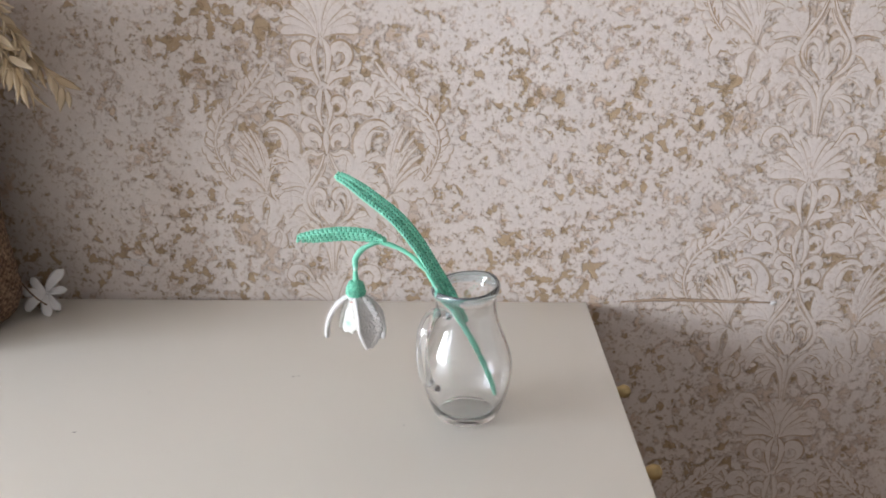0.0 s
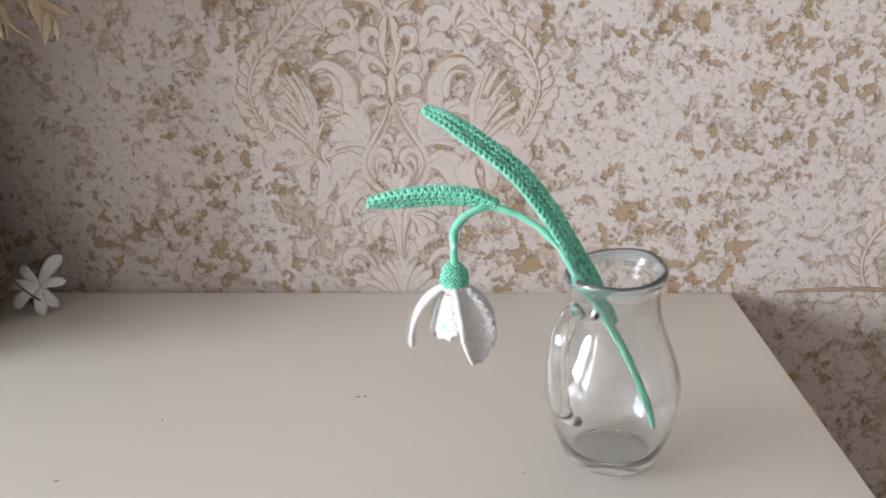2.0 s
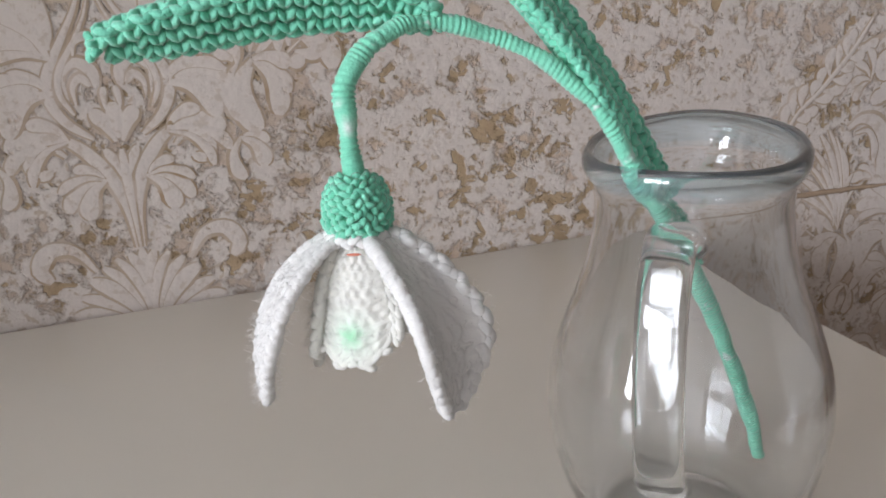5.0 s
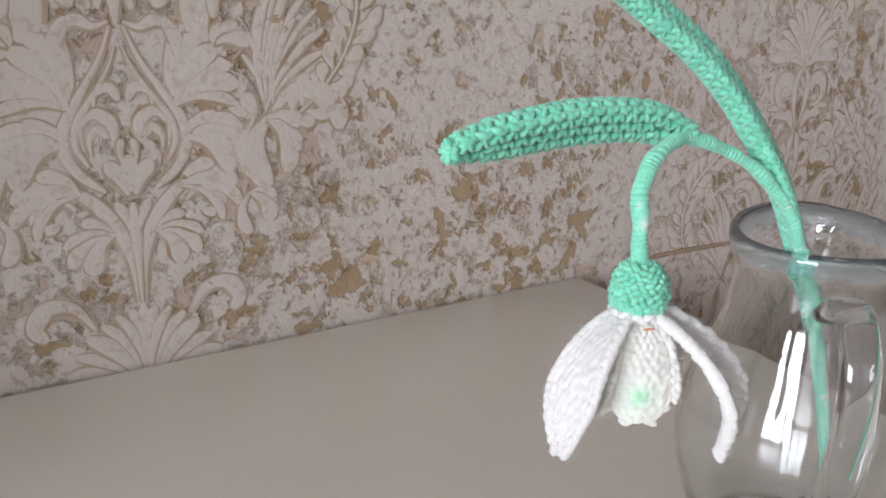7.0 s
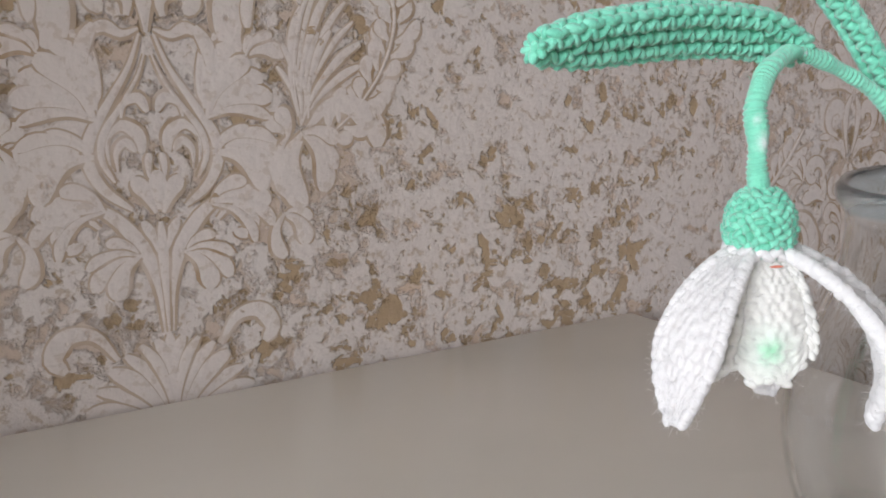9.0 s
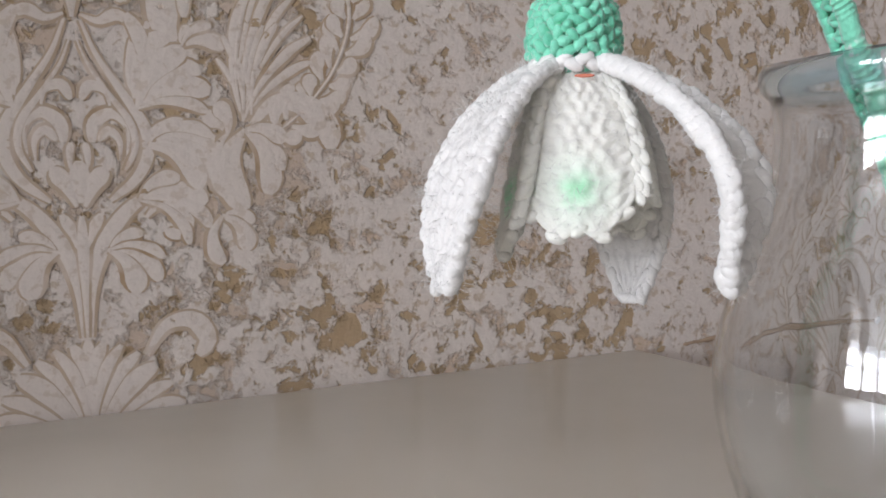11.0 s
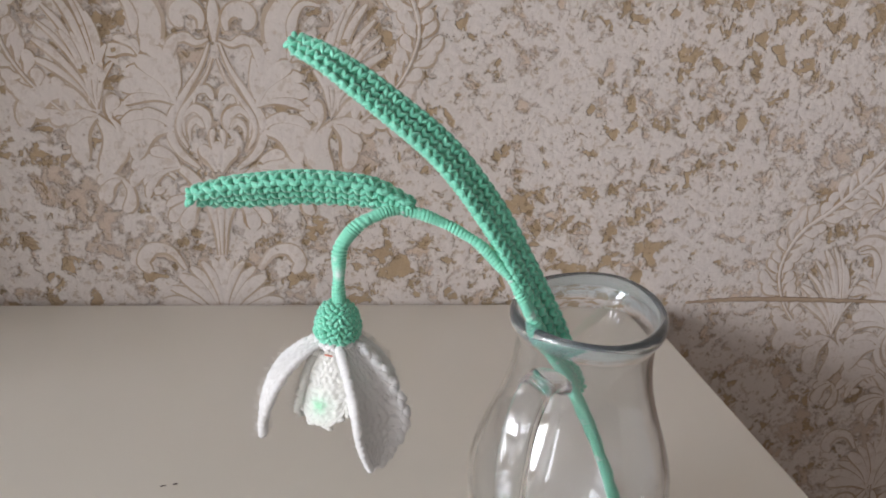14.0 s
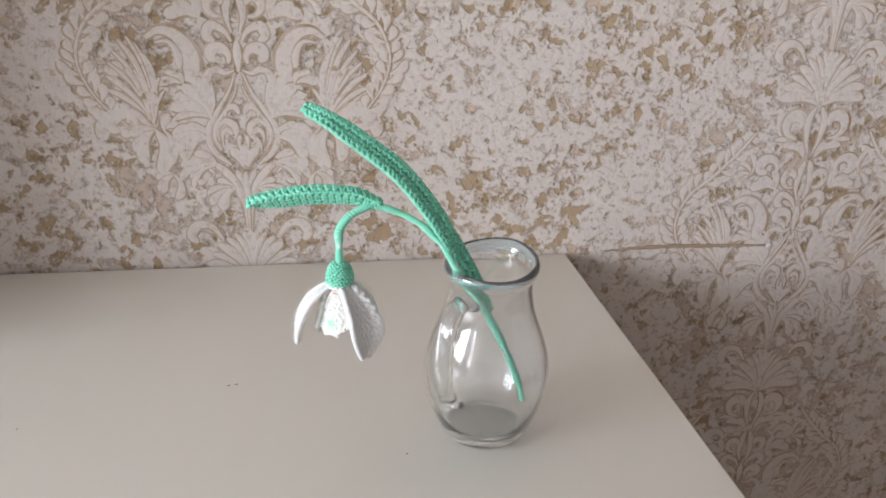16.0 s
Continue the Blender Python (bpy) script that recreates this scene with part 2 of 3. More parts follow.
def lathe(bm, prof, seg, at=(0, 0, 0)):
    rings = []
    for r, z in prof:
        rings.append([bm.verts.new((at[0] + r * math.cos(2 * math.pi * k / seg), at[1] + r * math.sin(2 * math.pi * k / seg), at[2] + z)) for k in range(seg)])
    for a, b in zip(rings, rings[1:]):
        for k in range(seg):
            bm.faces.new((a[k], a[(k + 1) % seg], b[(k + 1) % seg], b[k]))
    return rings


def spline(pts, n):
    """Catmull-Rom through the points, resampled to n even steps."""
    pts = [Vector(q) for q in pts]
    ext = [2 * pts[0] - pts[1]] + pts + [2 * pts[-1] - pts[-2]]
    fine = []
    for i in range(1, len(ext) - 2):
        a, b, c, d = ext[i - 1:i + 3]
        for k in range(24):
            t = k / 24
            fine.append(0.5 * ((2 * b) + (c - a) * t + (2 * a - 5 * b + 4 * c - d) * t * t + (3 * b - a - 3 * c + d) * t ** 3))
    fine.append(pts[-1])
    run = [0.0]
    for a, b in zip(fine, fine[1:]):
        run.append(run[-1] + (b - a).length)
    out, j = [], 0
    for k in range(n):
        want = run[-1] * k / (n - 1)
        while j < len(run) - 2 and run[j + 1] < want:
            j += 1
        f = (want - run[j]) / max(run[j + 1] - run[j], 1e-9)
        out.append(fine[j].lerp(fine[j + 1], min(max(f, 0), 1)))
    return out, run[-1]


def frames(path, up):
    """Tangent, side and front along a path; front leans towards up."""
    res = []
    for i, q in enumerate(path):
        t = (path[min(i + 1, len(path) - 1)] - path[max(i - 1, 0)]).normalized()
        f = (Vector(up) - t * t.dot(Vector(up))).normalized()
        res.append((q, t, t.cross(f), f))
    return res


def tube(bm, path, radius, seg=10, up=(0, -1, 0), wave=None, flat=1.0):
    rings = []
    for i, (q, t, s, f) in enumerate(frames(path, up)):
        ring = []
        for k in range(seg):
            a = 2 * math.pi * k / seg
            r = radius(i / (len(path) - 1))
            if wave:
                r += wave(i, a)
            ring.append(bm.verts.new(q + s * math.cos(a) * r + f * math.sin(a) * r * flat))
        rings.append(ring)
    for a, b in zip(rings, rings[1:]):
        for k in range(seg):
            bm.faces.new((a[k], a[(k + 1) % seg], b[(k + 1) % seg], b[k]))
    bm.faces.new(rings[0][::-1])
    bm.faces.new(rings[-1])
    return rings


def lobe(bm, at, along, out, length, width, height, seg=6, rows=4):
    """One loop of yarn: a small rounded bead lying along a direction."""
    along = along.normalized()
    out = (out - along * along.dot(out)).normalized()
    side = along.cross(out)
    tip0, tip1 = bm.verts.new(at - along * length / 2), bm.verts.new(at + along * length / 2)
    rings = []
    for r in range(1, rows):
        c = math.cos(math.pi * r / rows)
        w = math.sin(math.pi * r / rows)
        rings.append([bm.verts.new(at - along * c * length / 2 + side * math.cos(2 * math.pi * k / seg) * w * width / 2 + out * math.sin(2 * math.pi * k / seg) * w * height / 2) for k in range(seg)])
    for k in range(seg):
        bm.faces.new((tip0, rings[0][(k + 1) % seg], rings[0][k]))
        bm.faces.new((tip1, rings[-1][k], rings[-1][(k + 1) % seg]))
    for a, b in zip(rings, rings[1:]):
        for k in range(seg):
            bm.faces.new((a[k], a[(k + 1) % seg], b[(k + 1) % seg], b[k]))


# ---- the room ----
W, E, S = -3.9, 3.3, -2.6
wall_north = slab("wall_north", (W, WALL_Y, 0), (E, WALL_Y + 0.12, 2.6), PAPER, label="wall papered in off-white distressed damask with ochre flakes")
slab("floor", (W - 0.12, S - 0.12, -0.1), (E + 0.12, WALL_Y + 0.12, 0), PLANK, label="brown laminate floor")
slab("ceiling", (W - 0.12, S - 0.12, 2.6), (E + 0.12, WALL_Y + 0.12, 2.7), PLASTER, label="plain white ceiling")
slab("wall_east", (E, S, 0), (E + 0.12, WALL_Y + 0.12, 2.6), PLASTER, label="plain pale wall")
slab("wall_south", (W - 0.12, S - 0.12, 0), (E + 0.12, S, 2.6), PLASTER, label="plain pale wall")
west = tagged(empty("wall_west", (W, 0, 0)), label="plain pale wall with a window opening", kind="structure")
for a, b in (((S, 0), (WIN[0], 2.6)), ((WIN[1], 0), (WALL_Y + 0.12, 2.6)), ((WIN[0], 0), (WIN[1], WIN[2])), ((WIN[0], WIN[3]), (WIN[1], 2.6))):
    settle(part("wall_panel", cuboid((W - 0.12, a[0], a[1]), (W, b[0], b[1])), PLASTER, west, smooth=False), west.location)
window = tagged(empty("window_1", (W - 0.06, (WIN[0] + WIN[1]) / 2, WIN[2])), label="white framed window with three casements", kind="structure")
for k in range(4):
    y = WIN[0] + 0.03 + (WIN[1] - WIN[0] - 0.06) * k / 3
    settle(part("mullion", cuboid((W - 0.09, y - 0.055, WIN[2]), (W - 0.04, y + 0.055, WIN[3]), 0.004), LACQUER, window), window.location)
for z in (WIN[2] + 0.03, WIN[2] + 0.85, WIN[3] - 0.03):
    settle(part("transom", cuboid((W - 0.087, WIN[0], z - 0.05), (W - 0.043, WIN[1], z + 0.05), 0.004), LACQUER, window), window.location)


# ---- embossed damask motifs on the wall ----
U = 0.000316                      # one unit of the motif's drawing, in metres


LAYER = [0]


def leaf(bm, pts, width, head=0.7, rise=0.00017, n=14):
    """A raised comma-shaped leaf along a line in the wall's plane, broadest towards its head, with worn grooves along its flanks."""
    path, run = spline([(x, z, 0) for x, z in pts], n + 1)
    LAYER[0] = (LAYER[0] + 5) % 13
    lift = 0.000011 * LAYER[0]                 # each leaf lies a little over its neighbours
    rows = []
    for i, q in enumerate(path):
        t = i / n
        d = (path[min(i + 1, n)] - path[max(i - 1, 0)]).normalized()
        sd = Vector((-d.y, d.x, 0))
        body = (0.22 + 0.78 * (t / head) ** 1.2) if t < head else math.sqrt(max(0.0, 1 - ((t - head) / (1.02 - head)) ** 2))
        w = width * 0.5 * max(body, 0.04)
        h = rise * (0.5 + 0.5 * min(1.0, 2.2 * body))
        rim = w + 2.6 + 0.12 * width * min(1.0, 4 * t * (1 - t) + 0.15)
        rows.append([bm.verts.new(((q.x + sd.x * o) * U, -y - lift, (q.y + sd.y * o) * U)) for o, y in ((-rim, 0.00003), (-w, 0.00009), (-0.72 * w, 0.72 * h), (-0.3 * w, h), (0.3 * w, h), (0.72 * w, 0.72 * h), (w, 0.00009), (w + 1.5 + 0.06 * width, 0.00003))])
    for a, b in zip(rows, rows[1:]):
        for k in range(7):
            bm.faces.new((a[k], b[k], b[k + 1], a[k + 1])).material_index = int(k in (0, 6))


def plume(bm, base, tips, width, bow=0.18, head=0.72):
    """Leaves springing from one base to their tips, bowed like foliage."""
    for k, tip in enumerate(tips):
        b, e = Vector(base), Vector(tip)
        d = e - b
        nrm = Vector((-d.y, d.x)) * (bow if e.x > b.x else -bow)
        leaf(bm, (b, b + d * 0.35 + nrm * 0.8, b + d * 0.75 + nrm * 0.7, e), width * (0.85 + 0.3 * math.sin(k * 1.9 + tip[0])), head)


def volute(bm, at, r, a0, turn, width):
    """A scroll: a broad band that winds in to a round eye."""
    pts = []
    for k in range(9):
        f = k / 8
        a, rr = radians(a0 + turn * f), r * (1 - 0.72 * f)
        pts.append((at[0] + rr * math.cos(a), at[1] + rr * math.sin(a)))
    leaf(bm, pts, width, 0.62, n=22)


def laurel(bm, pts, every, ln, width):
    path, run = spline([(x, z, 0) for x, z in pts], 100)
    n = int(run / every)
    leaf(bm, pts, 9, 0.8, 0.00025, 40)
    for k in range(n):
        i = int(3 + 90 * k / n)
        d = (path[min(i + 3, 99)] - path[i]).normalized()
        for sgn in (1, -1):
            a = math.atan2(d.y, d.x) + sgn * radians(30 + 9 * math.sin(k * 2.1))
            m = a + sgn * radians(16)
            size = ln * (0.85 + 0.25 * math.sin(k * 1.3 + sgn))
            p0 = Vector((path[i].x + sgn * -d.y * 5, path[i].y + sgn * d.x * 5))
            leaf(bm, (p0, p0 + Vector((math.cos(m), math.sin(m))) * size * 0.55, p0 + Vector((math.cos(a), math.sin(a))) * size), width, 0.55, 0.00017, 8)


def half_motif(bm):
    # ogee frame round the heart, its twin line, and the flower within
    leaf(bm, ((8, 150), (22, 114), (44, 78), (68, 38), (72, 8), (58, -22), (30, -46)), 13, 0.6, n=24)
    leaf(bm, ((4, 128), (14, 102), (34, 70), (54, 40), (58, 12), (46, -14)), 8, 0.6, n=20)
    leaf(bm, ((50, 2), (52, 34), (36, 50), (18, 40), (14, 18)), 15, 0.75, n=18)
    leaf(bm, ((42, -2), (42, 20), (31, 31), (21, 20)), 10, 0.7, n=14)
    leaf(bm, ((34, 58), (30, 74), (14, 80), (5, 64)), 12, 0.6)
    leaf(bm, ((6, -24), (9, 0), (7, 18)), 8, 0.8)
    leaf(bm, ((4, -52), (14, -28), (27, -10)), 19, 0.7)
    # trunk and its sheath
    leaf(bm, ((4, -196), (7, -140), (20, -96), (46, -58), (76, -36)), 17, 0.55, n=20)
    leaf(bm, ((3, -110), (8, -84), (20, -60)), 12, 0.7)
    # scrolls under the bud
    volute(bm, (40, 184), 25, 215, -285, 27)
    leaf(bm, ((8, 156), (26, 150), (44, 158), (60, 150)), 13, 0.6)
    # acanthus springing from the frame's shoulder
    plume(bm, (62, 56), ((54, 160), (78, 152), (98, 140), (116, 122), (132, 102), (142, 78), (138, 54)), 25, 0.16)
    plume(bm, (66, 16), ((118, 38), (142, 26), (154, 2), (146, -24), (126, -34)), 23, 0.24)
    volute(bm, (122, -6), 20, 150, -260, 15)
    plume(bm, (60, -46), ((104, -22), (132, -52), (138, -80), (112, -98)), 23, 0.22)
    volute(bm, (92, -74), 27, 160, -290, 19)
    plume(bm, (26, -100), ((62, -84), (84, -112), (78, -138), (52, -150)), 21, 0.2)
    # broad leaves between frame and wreath
    leaf(bm, ((176, 222), (150, 236), (118, 226), (96, 190), (94, 150), (104, 132)), 36, 0.66, n=22)
    leaf(bm, ((160, 212), (134, 214), (118, 190), (116, 160)), 15, 0.7)
    plume(bm, (112, 128), ((92, 112), (122, 150), (146, 152), (160, 128)), 18, 0.2)
    plume(bm, (178, 44), ((150, 116), (158, 142), (170, 164), (184, 188), (198, 210), (214, 224), (230, 218), (244, 196), (254, 172), (262, 146), (264, 118)), 11, 0.10, 0.7)
    plume(bm, (188, 52), ((176, 112), (192, 138), (206, 158), (222, 160), (240, 128)), 9, 0.10, 0.7)
    leaf(bm, ((188, 40), (214, 66), (250, 66), (280, 38), (284, 12)), 35, 0.68, n=20)
    plume(bm, (180, 34), ((226, 20), (222, -14), (204, -42), (178, -60), (156, -44)), 27, 0.2)
    plume(bm, (160, 30), ((146, 62), (132, 46), (150, -14)), 19, 0.2)
    plume(bm, (150, -66), ((186, -76), (176, -108), (150, -122)), 20, 0.25)
    # wreath of narrow leaves
    laurel(bm, ((206, 22), (254, 62), (296, 118), (313, 184), (288, 250), (236, 296), (182, 352), (146, 402)), 24, 42, 19)
    # crown: volutes, centre leaves and the scroll pair over them
    volute(bm, (104, 316), 31, 215, -330, 27)
    plume(bm, (70, 262), ((62, 330), (86, 306), (118, 284), (134, 262)), 22, 0.2)
    plume(bm, (140, 300), ((150, 352), (172, 330), (176, 296), (168, 268)), 21, 0.2)
    leaf(bm, ((10, 214), (24, 236), (48, 246), (58, 226), (44, 214)), 20, 0.6, n=18)
    volute(bm, (34, 288), 26, 250, 300, 19)
    leaf(bm, ((8, 232), (16, 262), (14, 300), (6, 330)), 17, 0.6)
    volute(bm, (46, 422), 36, 265, 300, 28)
    leaf(bm, ((6, 350), (16, 384), (20, 430), (8, 462)), 16, 0.6)
    plume(bm, (14, 342), ((40, 372), (74, 370), (96, 384)), 19, 0.2)
    # great palmette that closes the repeat
    plume(bm, (6, 468), ((16, 588), (34, 584), (52, 574), (70, 558), (86, 536), (100, 510), (104, 482)), 23, 0.13)
    leaf(bm, ((60, 570), (82, 602), (112, 606), (128, 582), (116, 564)), 22, 0.65, n=18)


bm = bmesh.new()
half_motif(bm)
right = [(v.co.copy()) for v in bm.verts]
bm.verts.index_update()
faces = [([v.index for v in f.verts], f.material_index) for f in bm.faces]
left = [bm.verts.new((-c.x, c.y - 0.000006, c.z)) for c in right]
for f, slot in faces:
    bm.faces.new([left[i] for i in reversed(f)]).material_index = slot
leaf(bm, ((0, 152), (0, 180), (0, 216)), 17, 0.5)
leaf(bm, ((0, -196), (0, -120), (0, -62)), 12, 0.7)
leaf(bm, ((0, 466), (0, 530), (0, 592)), 18, 0.7)
leaf(bm, ((0, -48), (0, -24), (0, -2)), 22, 0.5)
bmesh.ops.recalc_face_normals(bm, faces=bm.faces[:])
motif = mesh_of("damask_motif", bm, RELIEF)
motif.materials.append(OCHRE)
for col in range(-3, 5):
    for row in range(-3, 4):
        ob = new("damask_motif", motif)
        ob.location = (MX + MDX * col, WALL_Y - 0.0002, MZ - MDROP * (col % 2) + MDZ * row)
        ob.parent = wall_north

# the joint where the paper has split open
bm = bmesh.new()
path, _ = spline([(0.128, WALL_Y - 0.0008, 0.7985), (0.165, WALL_Y - 0.0008, 0.8005), (0.21, WALL_Y - 0.0008, 0.8), (0.262, WALL_Y - 0.0008, 0.7985)], 60)
tube(bm, path, lambda f: 0.0016 * math.sin(math.pi * (0.04 + 0.92 * f)) ** 0.5, 8, wave=lambda i, a: 0.0010 * noise.noise((i * 0.5, a, 0)), flat=0.1)
tagged(part("paper_seam", bm, TAN, None, "split wallpaper joint showing tan backing"), kind="structure")
bm = bmesh.new()
lobe(bm, Vector((0.2645, WALL_Y - 0.001, 0.7985)), Vector((1, 0, 0.3)), Vector((0, -1, 0)), 0.006, 0.0042, 0.0012, 10, 6)
tagged(part("plaster_blob", bm, FELT, None, "small white filler blob on the wallpaper"), category="filler blob")

# ---- chest of drawers ----
X0, X1, Y0, Y1 = -0.78, 0.0965, 0.05, 0.7022
base = (X1 - 0.3, 0.37, 0.0)
chest = empty("chest_of_drawers", base, label="white lacquered chest of drawers with brass knobs", category="chest of drawers")
settle(part("top", cuboid((X0, Y0, TOP - 0.018), (X1, Y1, TOP), 0.0012), LACQUER, chest, "glossy white lacquered top"), base)
settle(part("body", cuboid((X0 + 0.01, Y0 + 0.01, 0.06), (X1 - 0.022, Y1 - 0.01, TOP - 0.018), 0.001), LACQUER, chest), base)
settle(part("plinth", cuboid((X0 + 0.03, Y0 + 0.03, 0.0), (X1 - 0.05, Y1 - 0.02, 0.06), 0.001), LACQUER, chest), base)
for k in range(4):
    z1 = TOP - 0.026 - 0.176 * k
    drawer = settle(part("drawer_front", cuboid((X1 - 0.022, Y0 + 0.012, z1 - 0.17), (X1 - 0.004, Y1 - 0.012, z1), 0.002), LACQUER, chest), base)
    for y in (0.225, 0.475, 0.585) if k == 0 else (0.225, 0.53):
        at = Vector((X1 - 0.004, y, z1 - (0.002 if k == 0 else 0.06)))
        bm = bmesh.new()
        lathe(bm, ((0.0, 0.0), (0.0075, 0.0), (0.0075, 0.002), (0.0035, 0.004), (0.0025, 0.012), (0.0045, 0.0160), (0.0062, 0.0205), (0.0050, 0.0245), (0.0020, 0.0262), (0.0, 0.0265)), 20)
        bmesh.ops.transform(bm, matrix=Matrix.Translation(at) @ Matrix.Rotation(radians(90), 4, "Y") @ Matrix.Scale(0.9, 4), verts=bm.verts[:])
        knob = part("knob", bm, BRASS, drawer, "round aged brass knob")

for ob in chest.children_recursive:            # the front splays a little from the wall's square
    for v in ob.data.vertices:
        v.co.x += (Y1 - v.co.y) * 0.021

# ---- glass jug ----
JX, JY = -0.0065, 0.4986
HD = Vector((-0.642, -0.771, 0)).normalized()
jug = empty("glass_jug", (JX, JY, TOP), label="small clear glass jug with a handle holding a crocheted flower", category="jug")
outer = ((0.0, 0.0012), (0.0160, 0.0010), (0.0185, 0.0004), (0.0202, 0.0006), (0.0216, 0.0023), (0.0235, 0.0063), (0.0256, 0.0116), (0.0277, 0.0180), (0.0295, 0.0255), (0.0305, 0.0345), (0.0297, 0.0430), (0.0272, 0.0515),
         (0.0242, 0.0595), (0.0215, 0.0675), (0.0200, 0.0750), (0.0196, 0.0815), (0.0201, 0.0862), (0.0214, 0.0878), (0.0221, 0.0892), (0.0222, 0.0916), (0.0216, 0.0933), (0.0204, 0.0938), (0.0195, 0.0928))
inner = ((0.0186, 0.0880), (0.0180, 0.0815), (0.0184, 0.0750), (0.0199, 0.0675), (0.0226, 0.0595), (0.0256, 0.0515), (0.0280, 0.0430), (0.0288, 0.0345), (0.0278, 0.0255), (0.0259, 0.0182), (0.0236, 0.0122), (0.0210, 0.0076), (0.0176, 0.0052), (0.0120, 0.0043), (0.0, 0.0041))


def smooth_profile(prof, n):
    return [(max(q.x, 0.00002), q.y) for q in spline([(r, z, 0) for r, z in prof], n)[0]]


def lean_to_spout(bm):
    """The mouth rises and draws out a little opposite the handle."""
    for v in bm.verts:
        f = max(0.0, (v.co.z - 0.076) / 0.018)
        d = Vector((v.co.x, v.co.y, 0))
        if f > 0 and d.length > 1e-6:
            lean = max(0.0, d.normalized().dot(-HD)) ** 5
            wob = math.cos(math.atan2(v.co.y, v.co.x) * 3 + 0.6)
            v.co += -HD * 0.0012 * lean * f * f + Vector((0, 0, 0.0016 * lean * f * f + 0.0004 * wob * f - 0.0013 * min(f, 1.0) * (1 + d.normalized().dot(HD))))
    bmesh.ops.recalc_face_normals(bm, faces=bm.faces[:])


bm = bmesh.new()
lathe(bm, smooth_profile(outer, 60) + smooth_profile(inner, 36), 72)
# faces of the mouth take the lip glass with the painted sheen
for f in bm.faces:
    f.material_index = int(f.calc_center_median().z > 0.0866)
lean_to_spout(bm)
body = part("body", bm, GLASS, jug, "clear rounded glass body with thick lip, bluish window sheen put in its colour")
body.data.materials.append(LIP)
bm = bmesh.new()
path, _ = spline([HD * r + Vector((0, 0, z)) for r, z in ((0.0192, 0.0765), (0.0250, 0.0808), (0.0325, 0.0800), (0.0385, 0.0730), (0.0408, 0.0620), (0.0402, 0.0500), (0.0380, 0.0410), (0.0345, 0.0345), (0.0299, 0.0310))], 48)
side = Vector((0, 0, 1)).cross(HD).normalized()
rings = []
for i, (q, t, s, f) in enumerate(frames(path, side)):
    half = 0.0044 + 0.0008 * abs(2 * i / 47 - 1) ** 3
    ring = []
    for k in range(20):
        a = 2 * math.pi * k / 20
        c, sn = math.cos(a), math.sin(a)
        ring.append(bm.verts.new(q + f * half * abs(c) ** 0.7 * (1 if c > 0 else -1) + s * 0.0026 * abs(sn) ** 0.8 * (1 if sn > 0 else -1)))
    rings.append(ring)
for a, b in zip(rings, rings[1:]):
    for k in range(20):
        bm.faces.new((a[k], a[(k + 1) % 20], b[(k + 1) % 20], b[k]))
bm.faces.new(rings[0][::-1])
bm.faces.new(rings[-1])
bmesh.ops.recalc_face_normals(bm, faces=bm.faces[:])
part("handle", bm, GLASS, jug, "thick clear glass strap handle")

# ---- crocheted snowdrop ----
FX, FY = -0.0765, 0.4925                      # axis of the hanging blossom
root = (0.0125, 0.4965, 0.8155)
flower = empty("crocheted_snowdrop", root, label="crocheted snowdrop of mint green and white yarn leaning in a jug", category="crochet flower")
stem_pts = [(-0.0763, 0.4928, 0.8945), (-0.0764, 0.4938, 0.9026), (-0.0757, 0.4952, 0.9112), (-0.0690, 0.4972, 0.9180), (-0.0600, 0.4985, 0.9203), (-0.0480, 0.4975, 0.9163), (-0.0365, 0.4945, 0.9090), (-0.0285, 0.4922, 0.8995),
            (-0.0225, 0.4918, 0.8886), (-0.0140, 0.4930, 0.8765), (-0.0060, 0.4950, 0.8620), (0.0020, 0.4960, 0.8450), (0.0085, 0.4965, 0.8290), (0.0125, 0.4965, 0.8155)]
path, run = spline(stem_pts, 1300)


def stem_radius(f):
    if f < 0.16:
        return 0.0018
    if f < 0.5:
        return 0.0012 + 0.0004 * math.sin(f * 30) ** 2
    return 0.0020 - 0.0004 * max(0, (f - 0.7) / 0.3)


bm = bmesh.new()
tube(bm, path, stem_radius, 12, wave=lambda i, a: 0.00015 * math.sin(2 * math.pi * i / 1300 * run / 0.0011 + a + 5 * noise.noise((i * 0.025, 5, 1))) * (0.6 + noise.noise((i * 0.03, 1, 9))) + 0.0006 * noise.noise((i * 0.022, math.cos(a) * 0.6, math.sin(a) * 0.6)))
settle(part("stem", bm, STEM, flower, "wire stem wrapped in mint green thread"), root)


